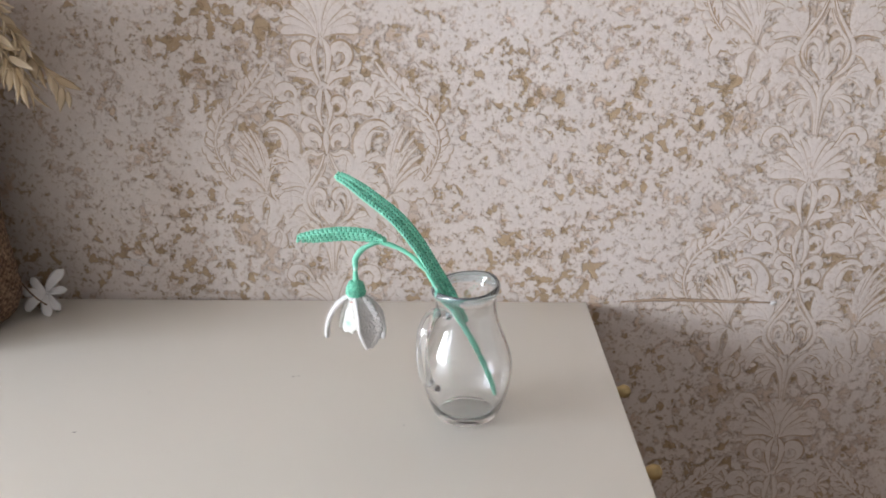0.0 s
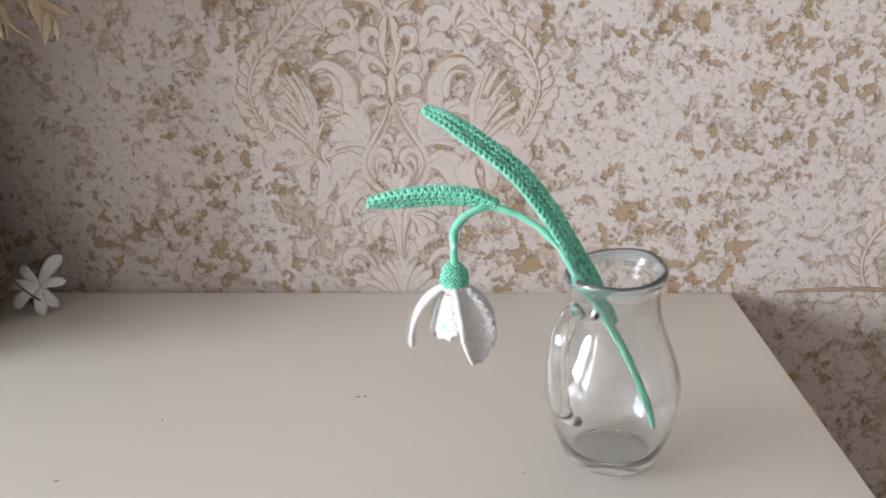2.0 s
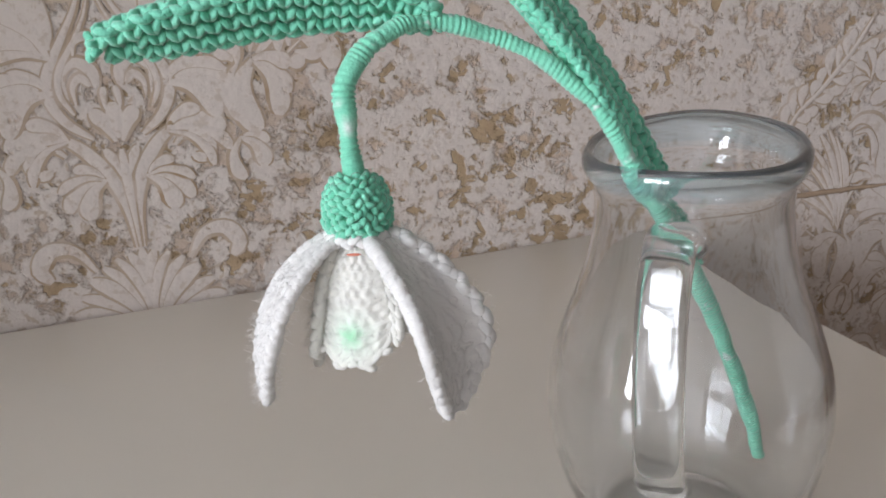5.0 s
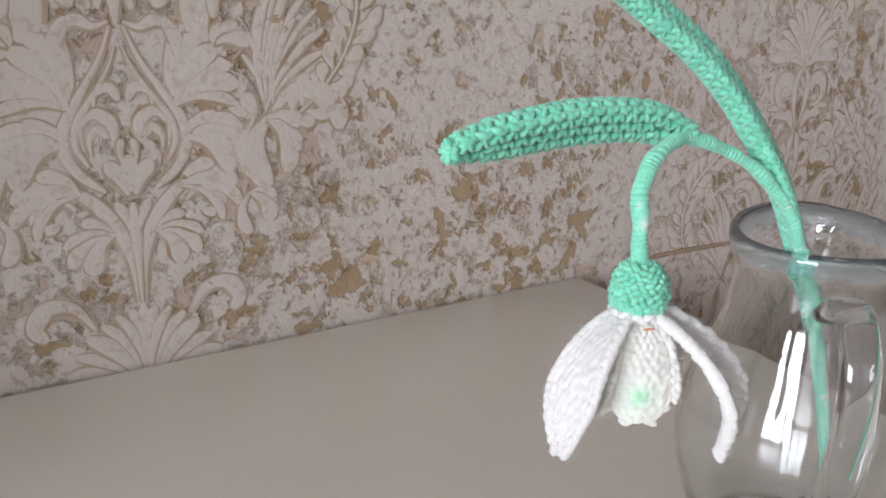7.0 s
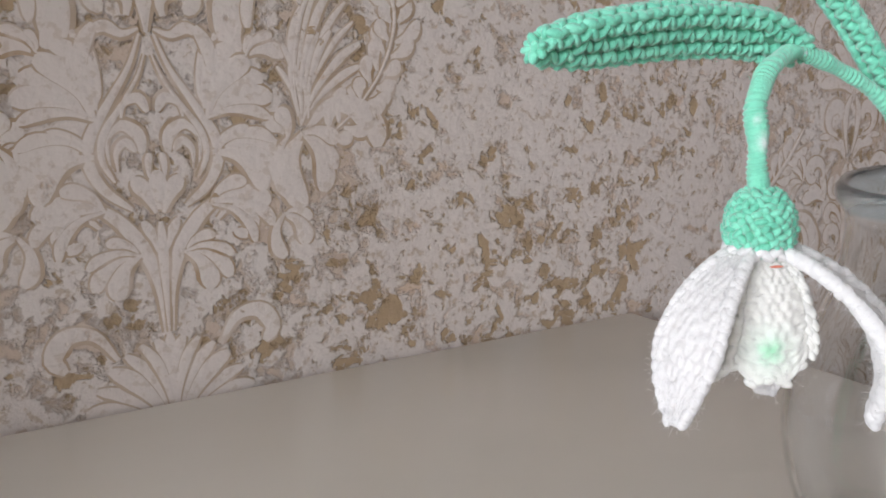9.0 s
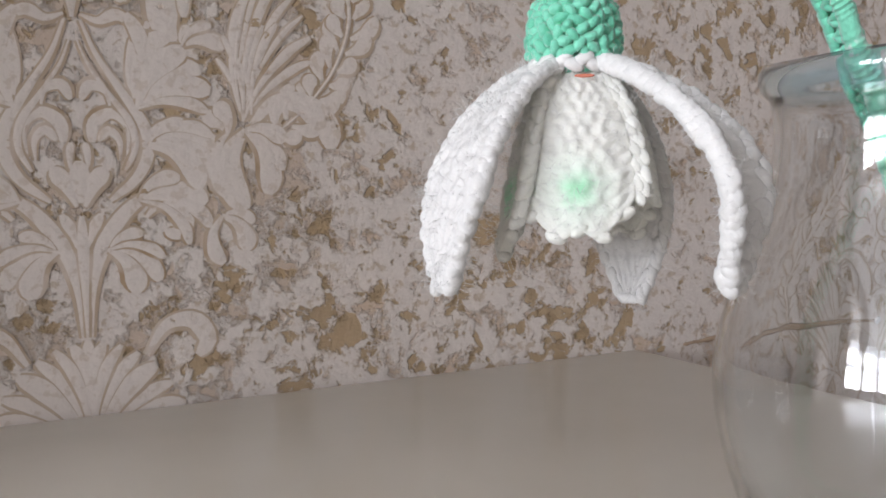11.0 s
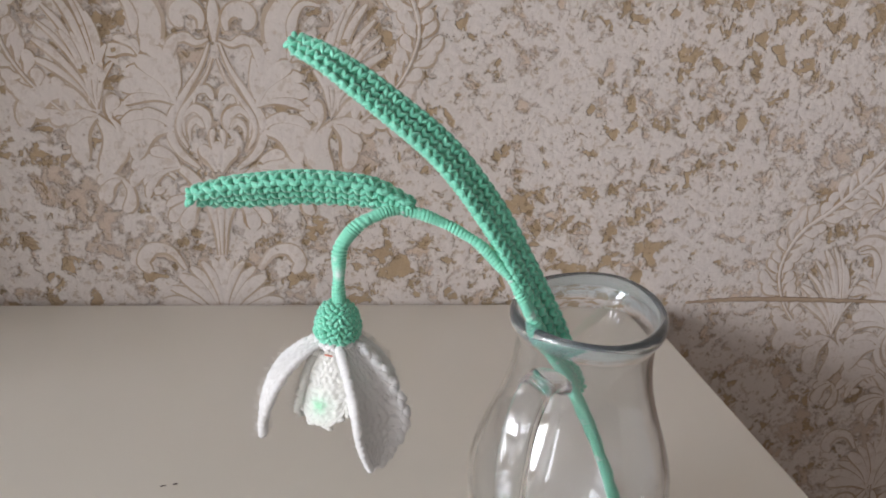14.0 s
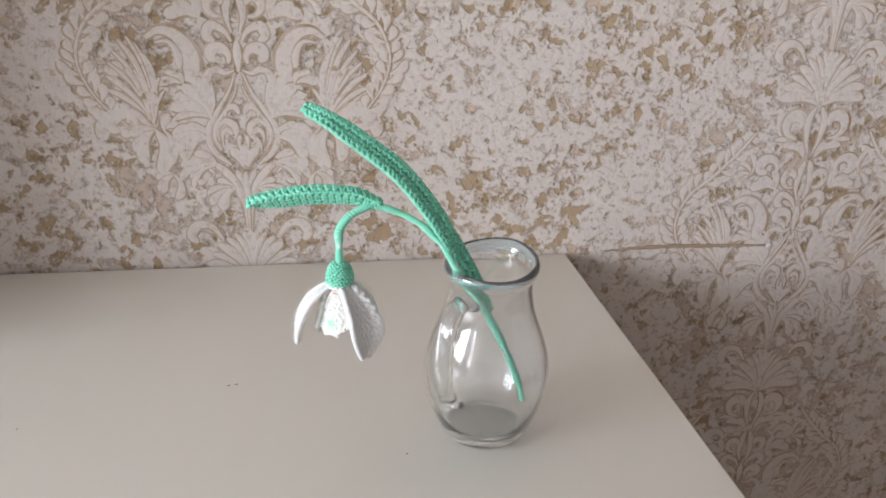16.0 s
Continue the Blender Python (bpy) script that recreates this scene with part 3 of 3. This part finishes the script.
def crochet_leaf(name, pts, width, sect, edges, rows, label):
    """A narrow leaf of a ridged section, covered with rows of crochet loops."""
    n = rows * 2 + 1
    path, run = spline(pts, n)
    m = len(sect)
    bm = bmesh.new()
    fr = frames(path, (0, -1, 0))

    def w(f):
        return width * min(1.0, 0.60 + 2.6 * f, 0.5 + 3.0 * (1 - f)) * (1 - 0.07 * math.cos(f * 7))
    rings = []
    for i, (q, t, s, f) in enumerate(fr):
        ww = w(i / (n - 1)) * 0.86
        rings.append([bm.verts.new(q + s * a * ww + f * b * ww) for a, b in sect])
    for a, b in zip(rings, rings[1:]):
        for k in range(m):
            bm.faces.new((a[k], a[(k + 1) % m], b[(k + 1) % m], b[k]))
    bm.faces.new(rings[0][::-1])
    bm.faces.new(rings[-1])
    pitch = run / rows
    for i in range(rows):
        q, t, s, f = fr[2 * i + 1]
        ww = w((2 * i + 1) / (n - 1))
        for e in range(m):
            a, b = Vector(sect[e]), Vector(sect[(e + 1) % m])
            nrm2 = Vector(((b - a).y, -(b - a).x)).normalized() * -1
            count = max(1, round((b - a).length * ww / 0.0031))
            for k in range(count):
                m2 = a.lerp(b, (k + 0.5) / count)
                if (m2 + nrm2 * 0.1).length < m2.length:
                    nrm2 = -nrm2
                out = s * nrm2.x + f * nrm2.y
                at = q + s * m2.x * ww + f * m2.y * ww + out * 0.0003
                run2 = (s * (b - a).x + f * (b - a).y).normalized()
                for sgn in (-1, 1):
                    jit = random.uniform(-0.25, 0.25)
                    lobe(bm, at + t * sgn * pitch * 0.27 + run2 * random.uniform(-0.0002, 0.0002), run2 * (1 + jit) + t * sgn * 0.75, out, 0.0037 + random.uniform(-0.0005, 0.0004), 0.00155 + random.uniform(0, 0.0003), 0.0028)
        for a in [Vector(sect[e]) for e in edges]:      # chain along each edge
            at = q + s * a.x * ww + f * a.y * ww
            out = (s * a.x + f * a.y).normalized()
            tw = s * a.y - f * a.x
            lobe(bm, at + out * 0.0003, t + tw * 0.9, out, 0.0036, 0.0019, 0.0020)
            lobe(bm, at + out * 0.0003 + t * pitch * 0.5, t - tw * 0.9, out, 0.0034, 0.0018, 0.0020)
    for q, t, s, f in (fr[0], fr[-1]):                        # closing round at both ends
        sgn = -1 if q is fr[0][0] else 1
        for k in range(9):
            a = 2.4 * k
            d = s * math.cos(a) + f * math.sin(a)
            lobe(bm, q + d * 0.0011 * (k > 1) + t * sgn * 0.0006 * (1 + (k % 3)), d + t * 0.5 * sgn, t * sgn, 0.0034, 0.0016, 0.0020)
    return settle(part(name, bm, GREEN, flower, label), root)


crochet_leaf("long_leaf", [(-0.0878, 0.5165, 0.9592), (-0.0788, 0.5113, 0.9556), (-0.0643, 0.5066, 0.9461), (-0.0489, 0.5022, 0.9343), (-0.0363, 0.4984, 0.9193), (-0.0275, 0.4957, 0.9053), (-0.0202, 0.4955, 0.8928), (-0.0132, 0.4955, 0.8800), (-0.0078, 0.4962, 0.8690)], 0.0066, ((-0.25, -0.46), (-0.47, -0.30), (-0.06, -0.08), (0.42, 0.47), (0.48, -0.10)), (1, 3, 4), 46, "long arching mint green crocheted leaf")
crochet_leaf("short_leaf", [(-0.1134, 0.5064, 0.9204), (-0.1000, 0.5048, 0.9222), (-0.0855, 0.5034, 0.9238), (-0.0700, 0.5014, 0.9236), (-0.0592, 0.4998, 0.9208)], 0.0080, ((-0.46, -0.16), (-0.32, 0.36), (0.48, -0.40), (0.05, -0.42)), (0, 1, 2), 18, "short mint green crocheted leaf")

# bud cup: a ball of small loops
bm = bmesh.new()
cc = Vector((FX, FY, 0.8908))
bmesh.ops.create_uvsphere(bm, u_segments=16, v_segments=10, radius=0.0052, matrix=Matrix.Translation(cc))
for k in range(210):
    z = 1 - 2 * (k + 0.5) / 210
    a = k * 2.39996
    r = (1 - z * z) ** 0.38
    flare = 1.0 + 0.26 * max(0, -z)
    d = Vector((r * math.cos(a), r * math.sin(a), z))
    tang = Vector((-math.sin(a), math.cos(a), 0)) * random.uniform(-0.8, 0.8) + Vector((0, 0, random.uniform(-0.2, 1.2))) + Vector((random.uniform(-1, 1), random.uniform(-1, 1), 0)) * 0.6
    lobe(bm, cc + Vector((d.x * 0.0053 * flare, d.y * 0.0053 * flare, d.z * 0.0056)), tang, d, 0.0025 + random.uniform(-0.0004, 0.0004), 0.0015, 0.0018 + random.uniform(-0.0003, 0.0005))
settle(part("calyx", bm, GREEN, flower, "round mint green crocheted bud cup"), root)


def petal(name, az, tip_r, tip_z, half, mat, label, top=0.8862, bulge=0.0, notch=0.0, twist=0.0, cup=1.0, start=0.0045, skew=0.0, ruffle=0.0, cord=1.0, eyelets=0.0, web=0.0):
    """A hanging crocheted petal: a thick cupped sheet with stitch relief and a corded rim."""
    nu, nv = 40, 56
    ca, sa = math.cos(radians(az)), math.sin(radians(az))
    er, et = Vector((ca, sa, 0)), Vector((-sa, ca, 0))

    def surf(u, v, lift=0.0):
        """u across from -1 to 1, v from the cup down to the tip."""
        r = start + (tip_r - start) * math.sin(min(v * 1.12, 1) * math.pi / 2) + bulge * math.sin(math.pi * v)
        z = top + (tip_z - top) * (0.22 * v + 0.78 * v ** 1.5)
        hw = half * (0.34 + 0.66 * math.sin(math.pi * min(0.5, v * 0.72))) * (1 if v < 0.62 else 1 - (1 - 0.20) * ((v - 0.62) / 0.38) ** 1.6)
        if notch:
            r = start + (tip_r - start) * v ** 0.85 + bulge * math.sin(math.pi * v)
            hw = half * (0.30 + 0.70 * math.sin(math.pi * min(0.5, v * 0.58)))
            z += notch * (abs(u) ** 2) * v ** 3 + notch * 0.3 * math.exp(-(u * 5) ** 2) * v ** 6
        x = hw * u
        back = cup * x * x / (2 * 0.0085)
        x += skew * v ** 2.5
        tw = twist * u * v * 0.004
        return Vector((FX, FY, z)) + er * (r - back + lift + tw) + et * x

    def field(u, v):
        """How far the thin web lies below the rolled rim."""
        return web * max(0.0, min(1.0, (0.86 - abs(u)) / 0.18)) * min(1.0, 6 * v) * min(1.0, 6 * (1 - v))

    def relief(u, v):
        row = v * 15
        shift = 0.5 * (int(row) % 2)
        knit = math.sqrt(abs(math.sin(math.pi * row))) * (0.6 + 0.4 * math.cos(2 * math.pi * (u * 3.2 + shift)))
        hole = eyelets * math.exp(-((abs(u) - 0.70) / 0.10) ** 2) * max(0.0, math.sin(math.pi * v * 17)) ** 2 if u > 0 or v > 0.4 else 0.0
        return -hole + (0.00026 + 0.00016 * noise.noise((u * 3, v * 7, az + 9))) * knit + 0.0004 * noise.noise((u * 5, v * 16, az)) - 0.0002
    bm = bmesh.new()
    front, rear = [], []
    for j in range(nv * 2 + 1):
        v = j / (nv * 2)
        front.append([bm.verts.new(surf(2 * i / nu - 1, v, 0.0009 + relief(2 * i / nu - 1, v) - field(2 * i / nu - 1, v))) for i in range(nu + 1)])
        rear.append([bm.verts.new(surf(2 * i / nu - 1, v, -0.0009 - relief(2 * i / nu - 1, v + 0.02))) for i in range(nu + 1)])
    for g, flip in ((front, False), (rear, True)):
        for a, b in zip(g, g[1:]):
            for i in range(nu):
                q = (a[i], b[i], b[i + 1], a[i + 1])
                bm.faces.new(q[::-1] if flip else q)
    for edge in (0, nu):
        for j in range(nv * 2):
            q = (front[j][edge], rear[j][edge], rear[j + 1][edge], front[j + 1][edge])
            bm.faces.new(q if edge else q[::-1])
    for i in range(nu):
        bm.faces.new((front[-1][i], rear[-1][i], rear[-1][i + 1], front[-1][i + 1]))
    m = 34
    for edge in (-1, 1):
        for k in range(m):
            v = 0.03 + 0.96 * k / (m - 1)
            a, b = surf(edge, v), surf(edge, min(v + 0.03, 1.0))
            along = (b - a) if (b - a).length > 1e-6 else a - surf(edge, v - 0.03)
            lobe(bm, a + et * edge * (0.0002 + (ruffle * (0.5 + 0.5 * math.sin(k * 1.7)) if edge > 0 else 0)), along.normalized() + er * (0.55 if k % 2 else -0.2) + et * edge * 0.35, er, 0.0034 + random.uniform(-0.0004, 0.0004), 0.00165 * cord, (0.0019 + random.uniform(-0.0003, 0.0004)) * cord, 8, 6)
    for k in range(5):
        lobe(bm, surf(-0.8 + 0.4 * k, 1.0), et + Vector((0, 0, 0.4 * (-1) ** k)), er, 0.0028, 0.0018, 0.0021, 8, 6)
    bmesh.ops.recalc_face_normals(bm, faces=bm.faces[:])
    return settle(part(name, bm, mat, flower, label), root)


petal("outer_petal", 184, 0.0198, 0.8592, 0.0057, WHITE, "white crocheted outer petal", bulge=0.0008, cup=0.7, web=0.0006, cord=1.2)
petal("outer_petal", -59, 0.0198, 0.8586, 0.0067, WHITE, "white crocheted outer petal", bulge=0.0012, skew=-0.0006, cup=-0.75, ruffle=0.0012, cord=1.5, eyelets=0.0009, web=0.0013)
petal("outer_petal", 28, 0.0168, 0.8546, 0.0062, WHITE, "white crocheted outer petal", bulge=0.0020)
INK = (0.28, 0.74, 0.42)
bm = bmesh.new()
for k in range(26):                            # white collar under the bud cup
    a = 2 * math.pi * k / 26
    d = Vector((math.cos(a), math.sin(a), 0))
    lobe(bm, Vector((FX, FY, 0.8862 + 0.0003 * (-1) ** k)) + d * 0.0052, Vector((-d.y, d.x, 0.5 * (-1) ** k)), d + Vector((0, 0, -0.5)), 0.0030, 0.0017, 0.0022, 8, 6)
settle(part("collar", bm, WHITE, flower, "white crocheted ring under the bud cup"), root)
INNER = ((-122, 0.8638, 0.0069, 0.0088), (8, 0.8636, 0.0070, 0.0088), (148, 0.8614, 0.0074, 0.0098))
marks = [(FX + r * math.cos(radians(az)), FY + r * math.sin(radians(az)), z) for az, r, z in ((-122, 0.0098, 0.8706), (180, 0.0095, 0.8700), (85, 0.0075, 0.8650), (-60, 0.0090, 0.8725))]
cream = yarn("cream_yarn_with_green_marks", (0.78, 0.76, 0.69), (0.85, 0.84, 0.79), 1100.0, 0.9, rise=0.3, spots=[(marks[0], 0.0050, (0.74, 0.87, 0.74))] + [(q, r, INK) for q, r in zip(marks, (0.0028, 0.0034, 0.0036, 0.0016))])
for az, low, half, out in INNER:
    petal("inner_petal", az, out, low, half, cream, "cream crocheted inner petal with a green mark", notch=0.0056, ruffle=0.0010, cup=0.8, bulge=0.0008, start=0.002)
bm = bmesh.new()
d = Vector((math.cos(radians(-112)), math.sin(radians(-112)), 0))
lobe(bm, Vector((FX, FY, 0.8843)) + d * 0.0062, Vector((-d.y, d.x, 0.0)), d, 0.0026, 0.0005, 0.0006, 8, 6)
settle(part("stitch", bm, CORAL, flower, "short coral red stitch under the bud cup"), root)

# stray fibres standing off the yarn
def fuzz(name, mat, count, place, label):
    bm = bmesh.new()
    for k in range(count):
        a, out = place()
        d = (out + Vector((random.uniform(-1, 1), random.uniform(-1, 1), random.uniform(-1, 1))) * 0.9).normalized()
        b = a + d * random.uniform(0.0007, 0.0022)
        c = b + Vector((random.uniform(-1, 1), random.uniform(-1, 1), random.uniform(-1, 1))) * 0.0006
        sd = d.orthogonal().normalized() * 0.000022
        se = d.cross(sd).normalized() * 0.000022
        rows = [[bm.verts.new(q + o) for o in (sd, -sd * 0.5 + se, -sd * 0.5 - se)] for q in (a, b, c)]
        for r0, r1 in zip(rows, rows[1:]):
            for i in range(3):
                bm.faces.new((r0[i], r0[(i + 1) % 3], r1[(i + 1) % 3], r1[i]))
    ob = settle(part(name, bm, mat, flower, label), root)
    return tagged(ob, kind="stuff")


SKIN = [(o, len(o.data.vertices)) for o in flower.children if o.name.split(".")[0] in ("outer_petal", "inner_petal")]
GSKIN = [(o, len(o.data.vertices)) for o in flower.children if o.name.split(".")[0] in ("long_leaf", "short_leaf", "calyx", "stem")]


def skin(of):
    def place():
        o, n = of[random.randrange(len(of))]
        v = o.data.vertices[random.randrange(n)]
        return v.co.copy(), v.normal.copy()
    return place


fuzz("white_fuzz", WHITE, 6000, skin(SKIN), "fine white stray fibres")
fuzz("green_fuzz", GREEN, 1100, skin(GSKIN), "fine mint stray fibres")

# ---- burlap sack with dried sprays ----
sack_at = (BX, BY, TOP)
sack = empty("burlap_sack", sack_at, label="brown woven jute sack standing as a vase by the wall", category="sack")
bm = bmesh.new()
NS, NH = 220, 130
prof, _ = spline([(0.052, 0.0, 0), (0.080, 0.004, 0), (0.092, 0.022, 0), (0.0935, 0.045, 0), (0.0915, 0.085, 0), (0.0915, 0.13, 0), (0.0915, 0.20, 0), (0.086, 0.245, 0), (0.075, 0.275, 0), (0.078, 0.292, 0)], NH)
grid = []
for j, q in enumerate(prof):
    ring = []
    for k in range(NS):
        a = 2 * math.pi * k / NS
        fold = 0.93 + 0.035 * math.sin(a * 5 + j * 0.021) * (0.4 + j / NH) + 0.02 * noise.noise((math.cos(a) * 2, math.sin(a) * 2, j * 0.03))
        weave = 0.0008 * noise.noise((k * 0.35, j * 0.35, 2))
        seam = 0.004 * math.exp(-((math.degrees(a) - 292) / 4) ** 2)
        r = q.x * fold + weave + seam
        ring.append(bm.verts.new((BX + r * math.cos(a), BY + r * math.sin(a) * 0.80, TOP + 0.0005 + q.y)))
    grid.append(ring)
for a, b in zip(grid, grid[1:]):
    for k in range(NS):
        bm.faces.new((a[k], a[(k + 1) % NS], b[(k + 1) % NS], b[k]))
bm.faces.new(grid[0][::-1])
settle(part("cloth", bm, BURLAP, sack, "coarse brown jute weave"), sack_at)
bm = bmesh.new()
path, _ = spline([(BX + 0.096, BY - 0.01, TOP + 0.075), (BX + 0.094, BY + 0.005, TOP + 0.045), (BX + 0.098, BY + 0.02, TOP + 0.02), (BX + 0.106, BY + 0.035, TOP + 0.002)], 30)
tube(bm, path, lambda f: 0.0007, 6)
settle(part("loose_thread", bm, BURLAP, sack, "loose jute thread"), sack_at)


def husk_mesh(ln, w, curl):
    bm = bmesh.new()
    rows = []
    for i in range(9):
        t = i / 8
        hw = w * math.sin(math.pi * min(t * 0.92 + 0.08, 1)) * (1.25 - 0.65 * t) + 0.0001
        z = curl * t * t
        rows.append([bm.verts.new((x * hw, t * ln, z + (1 - abs(x)) * -0.35 * hw + dz)) for x, dz in ((-1, 0), (-0.5, 0.0002), (0, 0.0003), (0.5, 0.0002), (1, 0), (0.5, -0.0002), (0, -0.0002), (-0.5, -0.0002))])
    for a, b in zip(rows, rows[1:]):
        for k in range(8):
            bm.faces.new((a[k], a[(k + 1) % 8], b[(k + 1) % 8], b[k]))
    bm.faces.new(rows[0][::-1])
    bm.faces.new(rows[-1])
    return mesh_of("husk", bm, STRAW)


HUSKS = [husk_mesh(0.022, 0.0036, 0.005), husk_mesh(0.018, 0.0040, -0.004), husk_mesh(0.025, 0.0031, 0.007)]
rnd = random.Random(5)
mouth = Vector((BX + 0.02, BY, TOP + 0.285))
for k in range(14):
    tip = Vector((-0.322 - 0.007 * (k if k < 9 else 1.4 * k - 6) + rnd.uniform(-0.01, 0.01), 0.635 + rnd.uniform(-0.05, 0.02), 0.992 + 0.009 * (k if k < 9 else k - 8) + rnd.uniform(-0.01, 0.01)))
    spray = empty("dried_spray", mouth, label="dried cream grass spray drooping from the burlap sack", category="dried plant", group="dried sprays in the sack")
    top = mouth.lerp(tip, 0.55) + Vector((0, 0, 0.030 + 0.006 * k))
    path, run = spline([mouth + Vector((0, 0, -0.04)), mouth + Vector((0.004, 0, 0.03)), top, tip], 60)
    bm = bmesh.new()
    tube(bm, path, lambda f: 0.0009 - 0.0005 * f, 6)
    settle(part("stalk", bm, STRAW, spray), mouth)
    for j in range(58):
        i = int(18 + 40 * j / 57)
        t = (path[min(i + 1, 59)] - path[i - 1]).normalized()
        a = rnd.uniform(0, 2 * math.pi)
        sd = t.orthogonal().normalized()
        sd = Matrix.Rotation(a, 3, t) @ sd
        d = (t * rnd.uniform(0.6, 1.1) + sd * rnd.uniform(0.4, 0.9) + Vector((0, 0, -0.35))).normalized()
        leaf = new("husk", HUSKS[rnd.randrange(3)])
        leaf.parent = spray
        up = d.cross(sd).normalized()
        rot = Matrix((up.cross(d) * -1, d, up)).transposed()
        sc = rnd.uniform(0.75, 1.1)
        leaf.matrix_local = Matrix.Translation(path[i] - mouth + sd * 0.001) @ rot.to_4x4() @ Matrix.Scale(sc, 4)

# ---- fallen white blossom ----
bat = Vector((-0.388, 0.668, TOP + 0.017))
blossom = empty("white_blossom", (bat.x, bat.y, TOP), label="small white artificial blossom lying by the sack", category="blossom")


def blossom_petal(ln, w):
    bm = bmesh.new()
    rows = []
    for i in range(11):
        t = i / 10
        hw = w * (0.35 + 0.65 * math.sin(math.pi * min(0.5, t * 0.6))) * (1 if t < 0.75 else math.sqrt(max(0.02, 1 - ((t - 0.75) / 0.255) ** 2)))
        row = []
        for x, dz in ((-1, 0), (-0.6, 0.0005), (0, 0.0002), (0.6, 0.0005), (1, 0), (0.6, -0.0006), (0, -0.0009), (-0.6, -0.0006)):
            row.append(bm.verts.new((x * hw, t * ln, 0.005 * math.sin(t * 2.4) - 0.006 * t * t + dz + 0.12 * abs(x) * hw)))
        rows.append(row)
    for a, b in zip(rows, rows[1:]):
        for k in range(8):
            bm.faces.new((a[k], a[(k + 1) % 8], b[(k + 1) % 8], b[k]))
    bm.faces.new(rows[0][::-1])
    bm.faces.new(rows[-1])
    return mesh_of("petal", bm, FELT)


PET = blossom_petal(0.023, 0.0048)
for k, a in enumerate((128, 175, 232, 262, 318, 2, 48)):
    ob = new("petal", PET)
    ob.parent = blossom
    d = Vector((math.cos(radians(a)), math.sin(radians(a)), 0))
    fwd = Vector((0.15, -0.9, 0.4)).normalized()
    rgt = fwd.cross(Vector((0, 0, 1))).normalized()
    upv = rgt.cross(fwd)
    way = (rgt * d.x + upv * d.y + fwd * 0.18).normalized()
    nrm = (fwd - way * way.dot(fwd)).normalized()
    m = Matrix((way.cross(nrm), way, nrm)).transposed().to_4x4()
    sc = (1.1, 0.8, 0.9, 0.95, 1.0, 0.85, 0.8)[k]
    ob.matrix_local = Matrix.Translation((0, 0, 0.019)) @ m @ Matrix.Scale(sc, 4)
bm = bmesh.new()
for k in range(60):
    d = Vector((rnd.gauss(0, 1), rnd.gauss(0, 1), rnd.gauss(0, 1))).normalized()
    lobe(bm, Vector((-0.008, 0.004, 0.0082)) + d * 0.0052, d, Vector((0, 0, 1)), 0.005, 0.0016, 0.0016, 5, 3)
part("seed_head", bm, BROWN, blossom, "brown fibrous base")
bm = bmesh.new()
path, _ = spline([(0, 0, 0.019), (0.01, -0.012, 0.022), (0.021, -0.014, 0.024)], 10)
tube(bm, path, lambda f: 0.0006, 6)
part("pistil", bm, FELT, blossom)

# ---- small litter ----
bm = bmesh.new()
path, _ = spline([(-0.336, 0.7072, 0.838), (-0.322, 0.7070, 0.8375), (-0.312, 0.7068, 0.8345), (-0.306, 0.7070, 0.8315), (-0.311, 0.7072, 0.8312), (-0.318, 0.7070, 0.833)], 60)
tube(bm, path, lambda f: 0.00035, 6)
tagged(part("loose_fibre", bm, HAIR, None, "pale curled thread clinging to the wallpaper"), category="thread")
for x, y, ln in ((-0.047, 0.480, 0.0012), (-0.1365, 0.5478, 0.0022), (-0.1325, 0.5486, 0.0020), (-0.235, 0.52, 0.001), (-0.262, 0.465, 0.003)):
    bm = bmesh.new()
    lobe(bm, Vector((0, 0, 0)), Vector((1, 0.3, 0)), Vector((0, 0, 1)), ln, 0.0005, 0.0004, 6, 4)
    ob = part("lint", bm, DUST, None, "tiny dark lint crumb on the white top")
    ob.location = (x, y, TOP + 0.0003)
    tagged(ob, category="lint", group="lint on the chest")
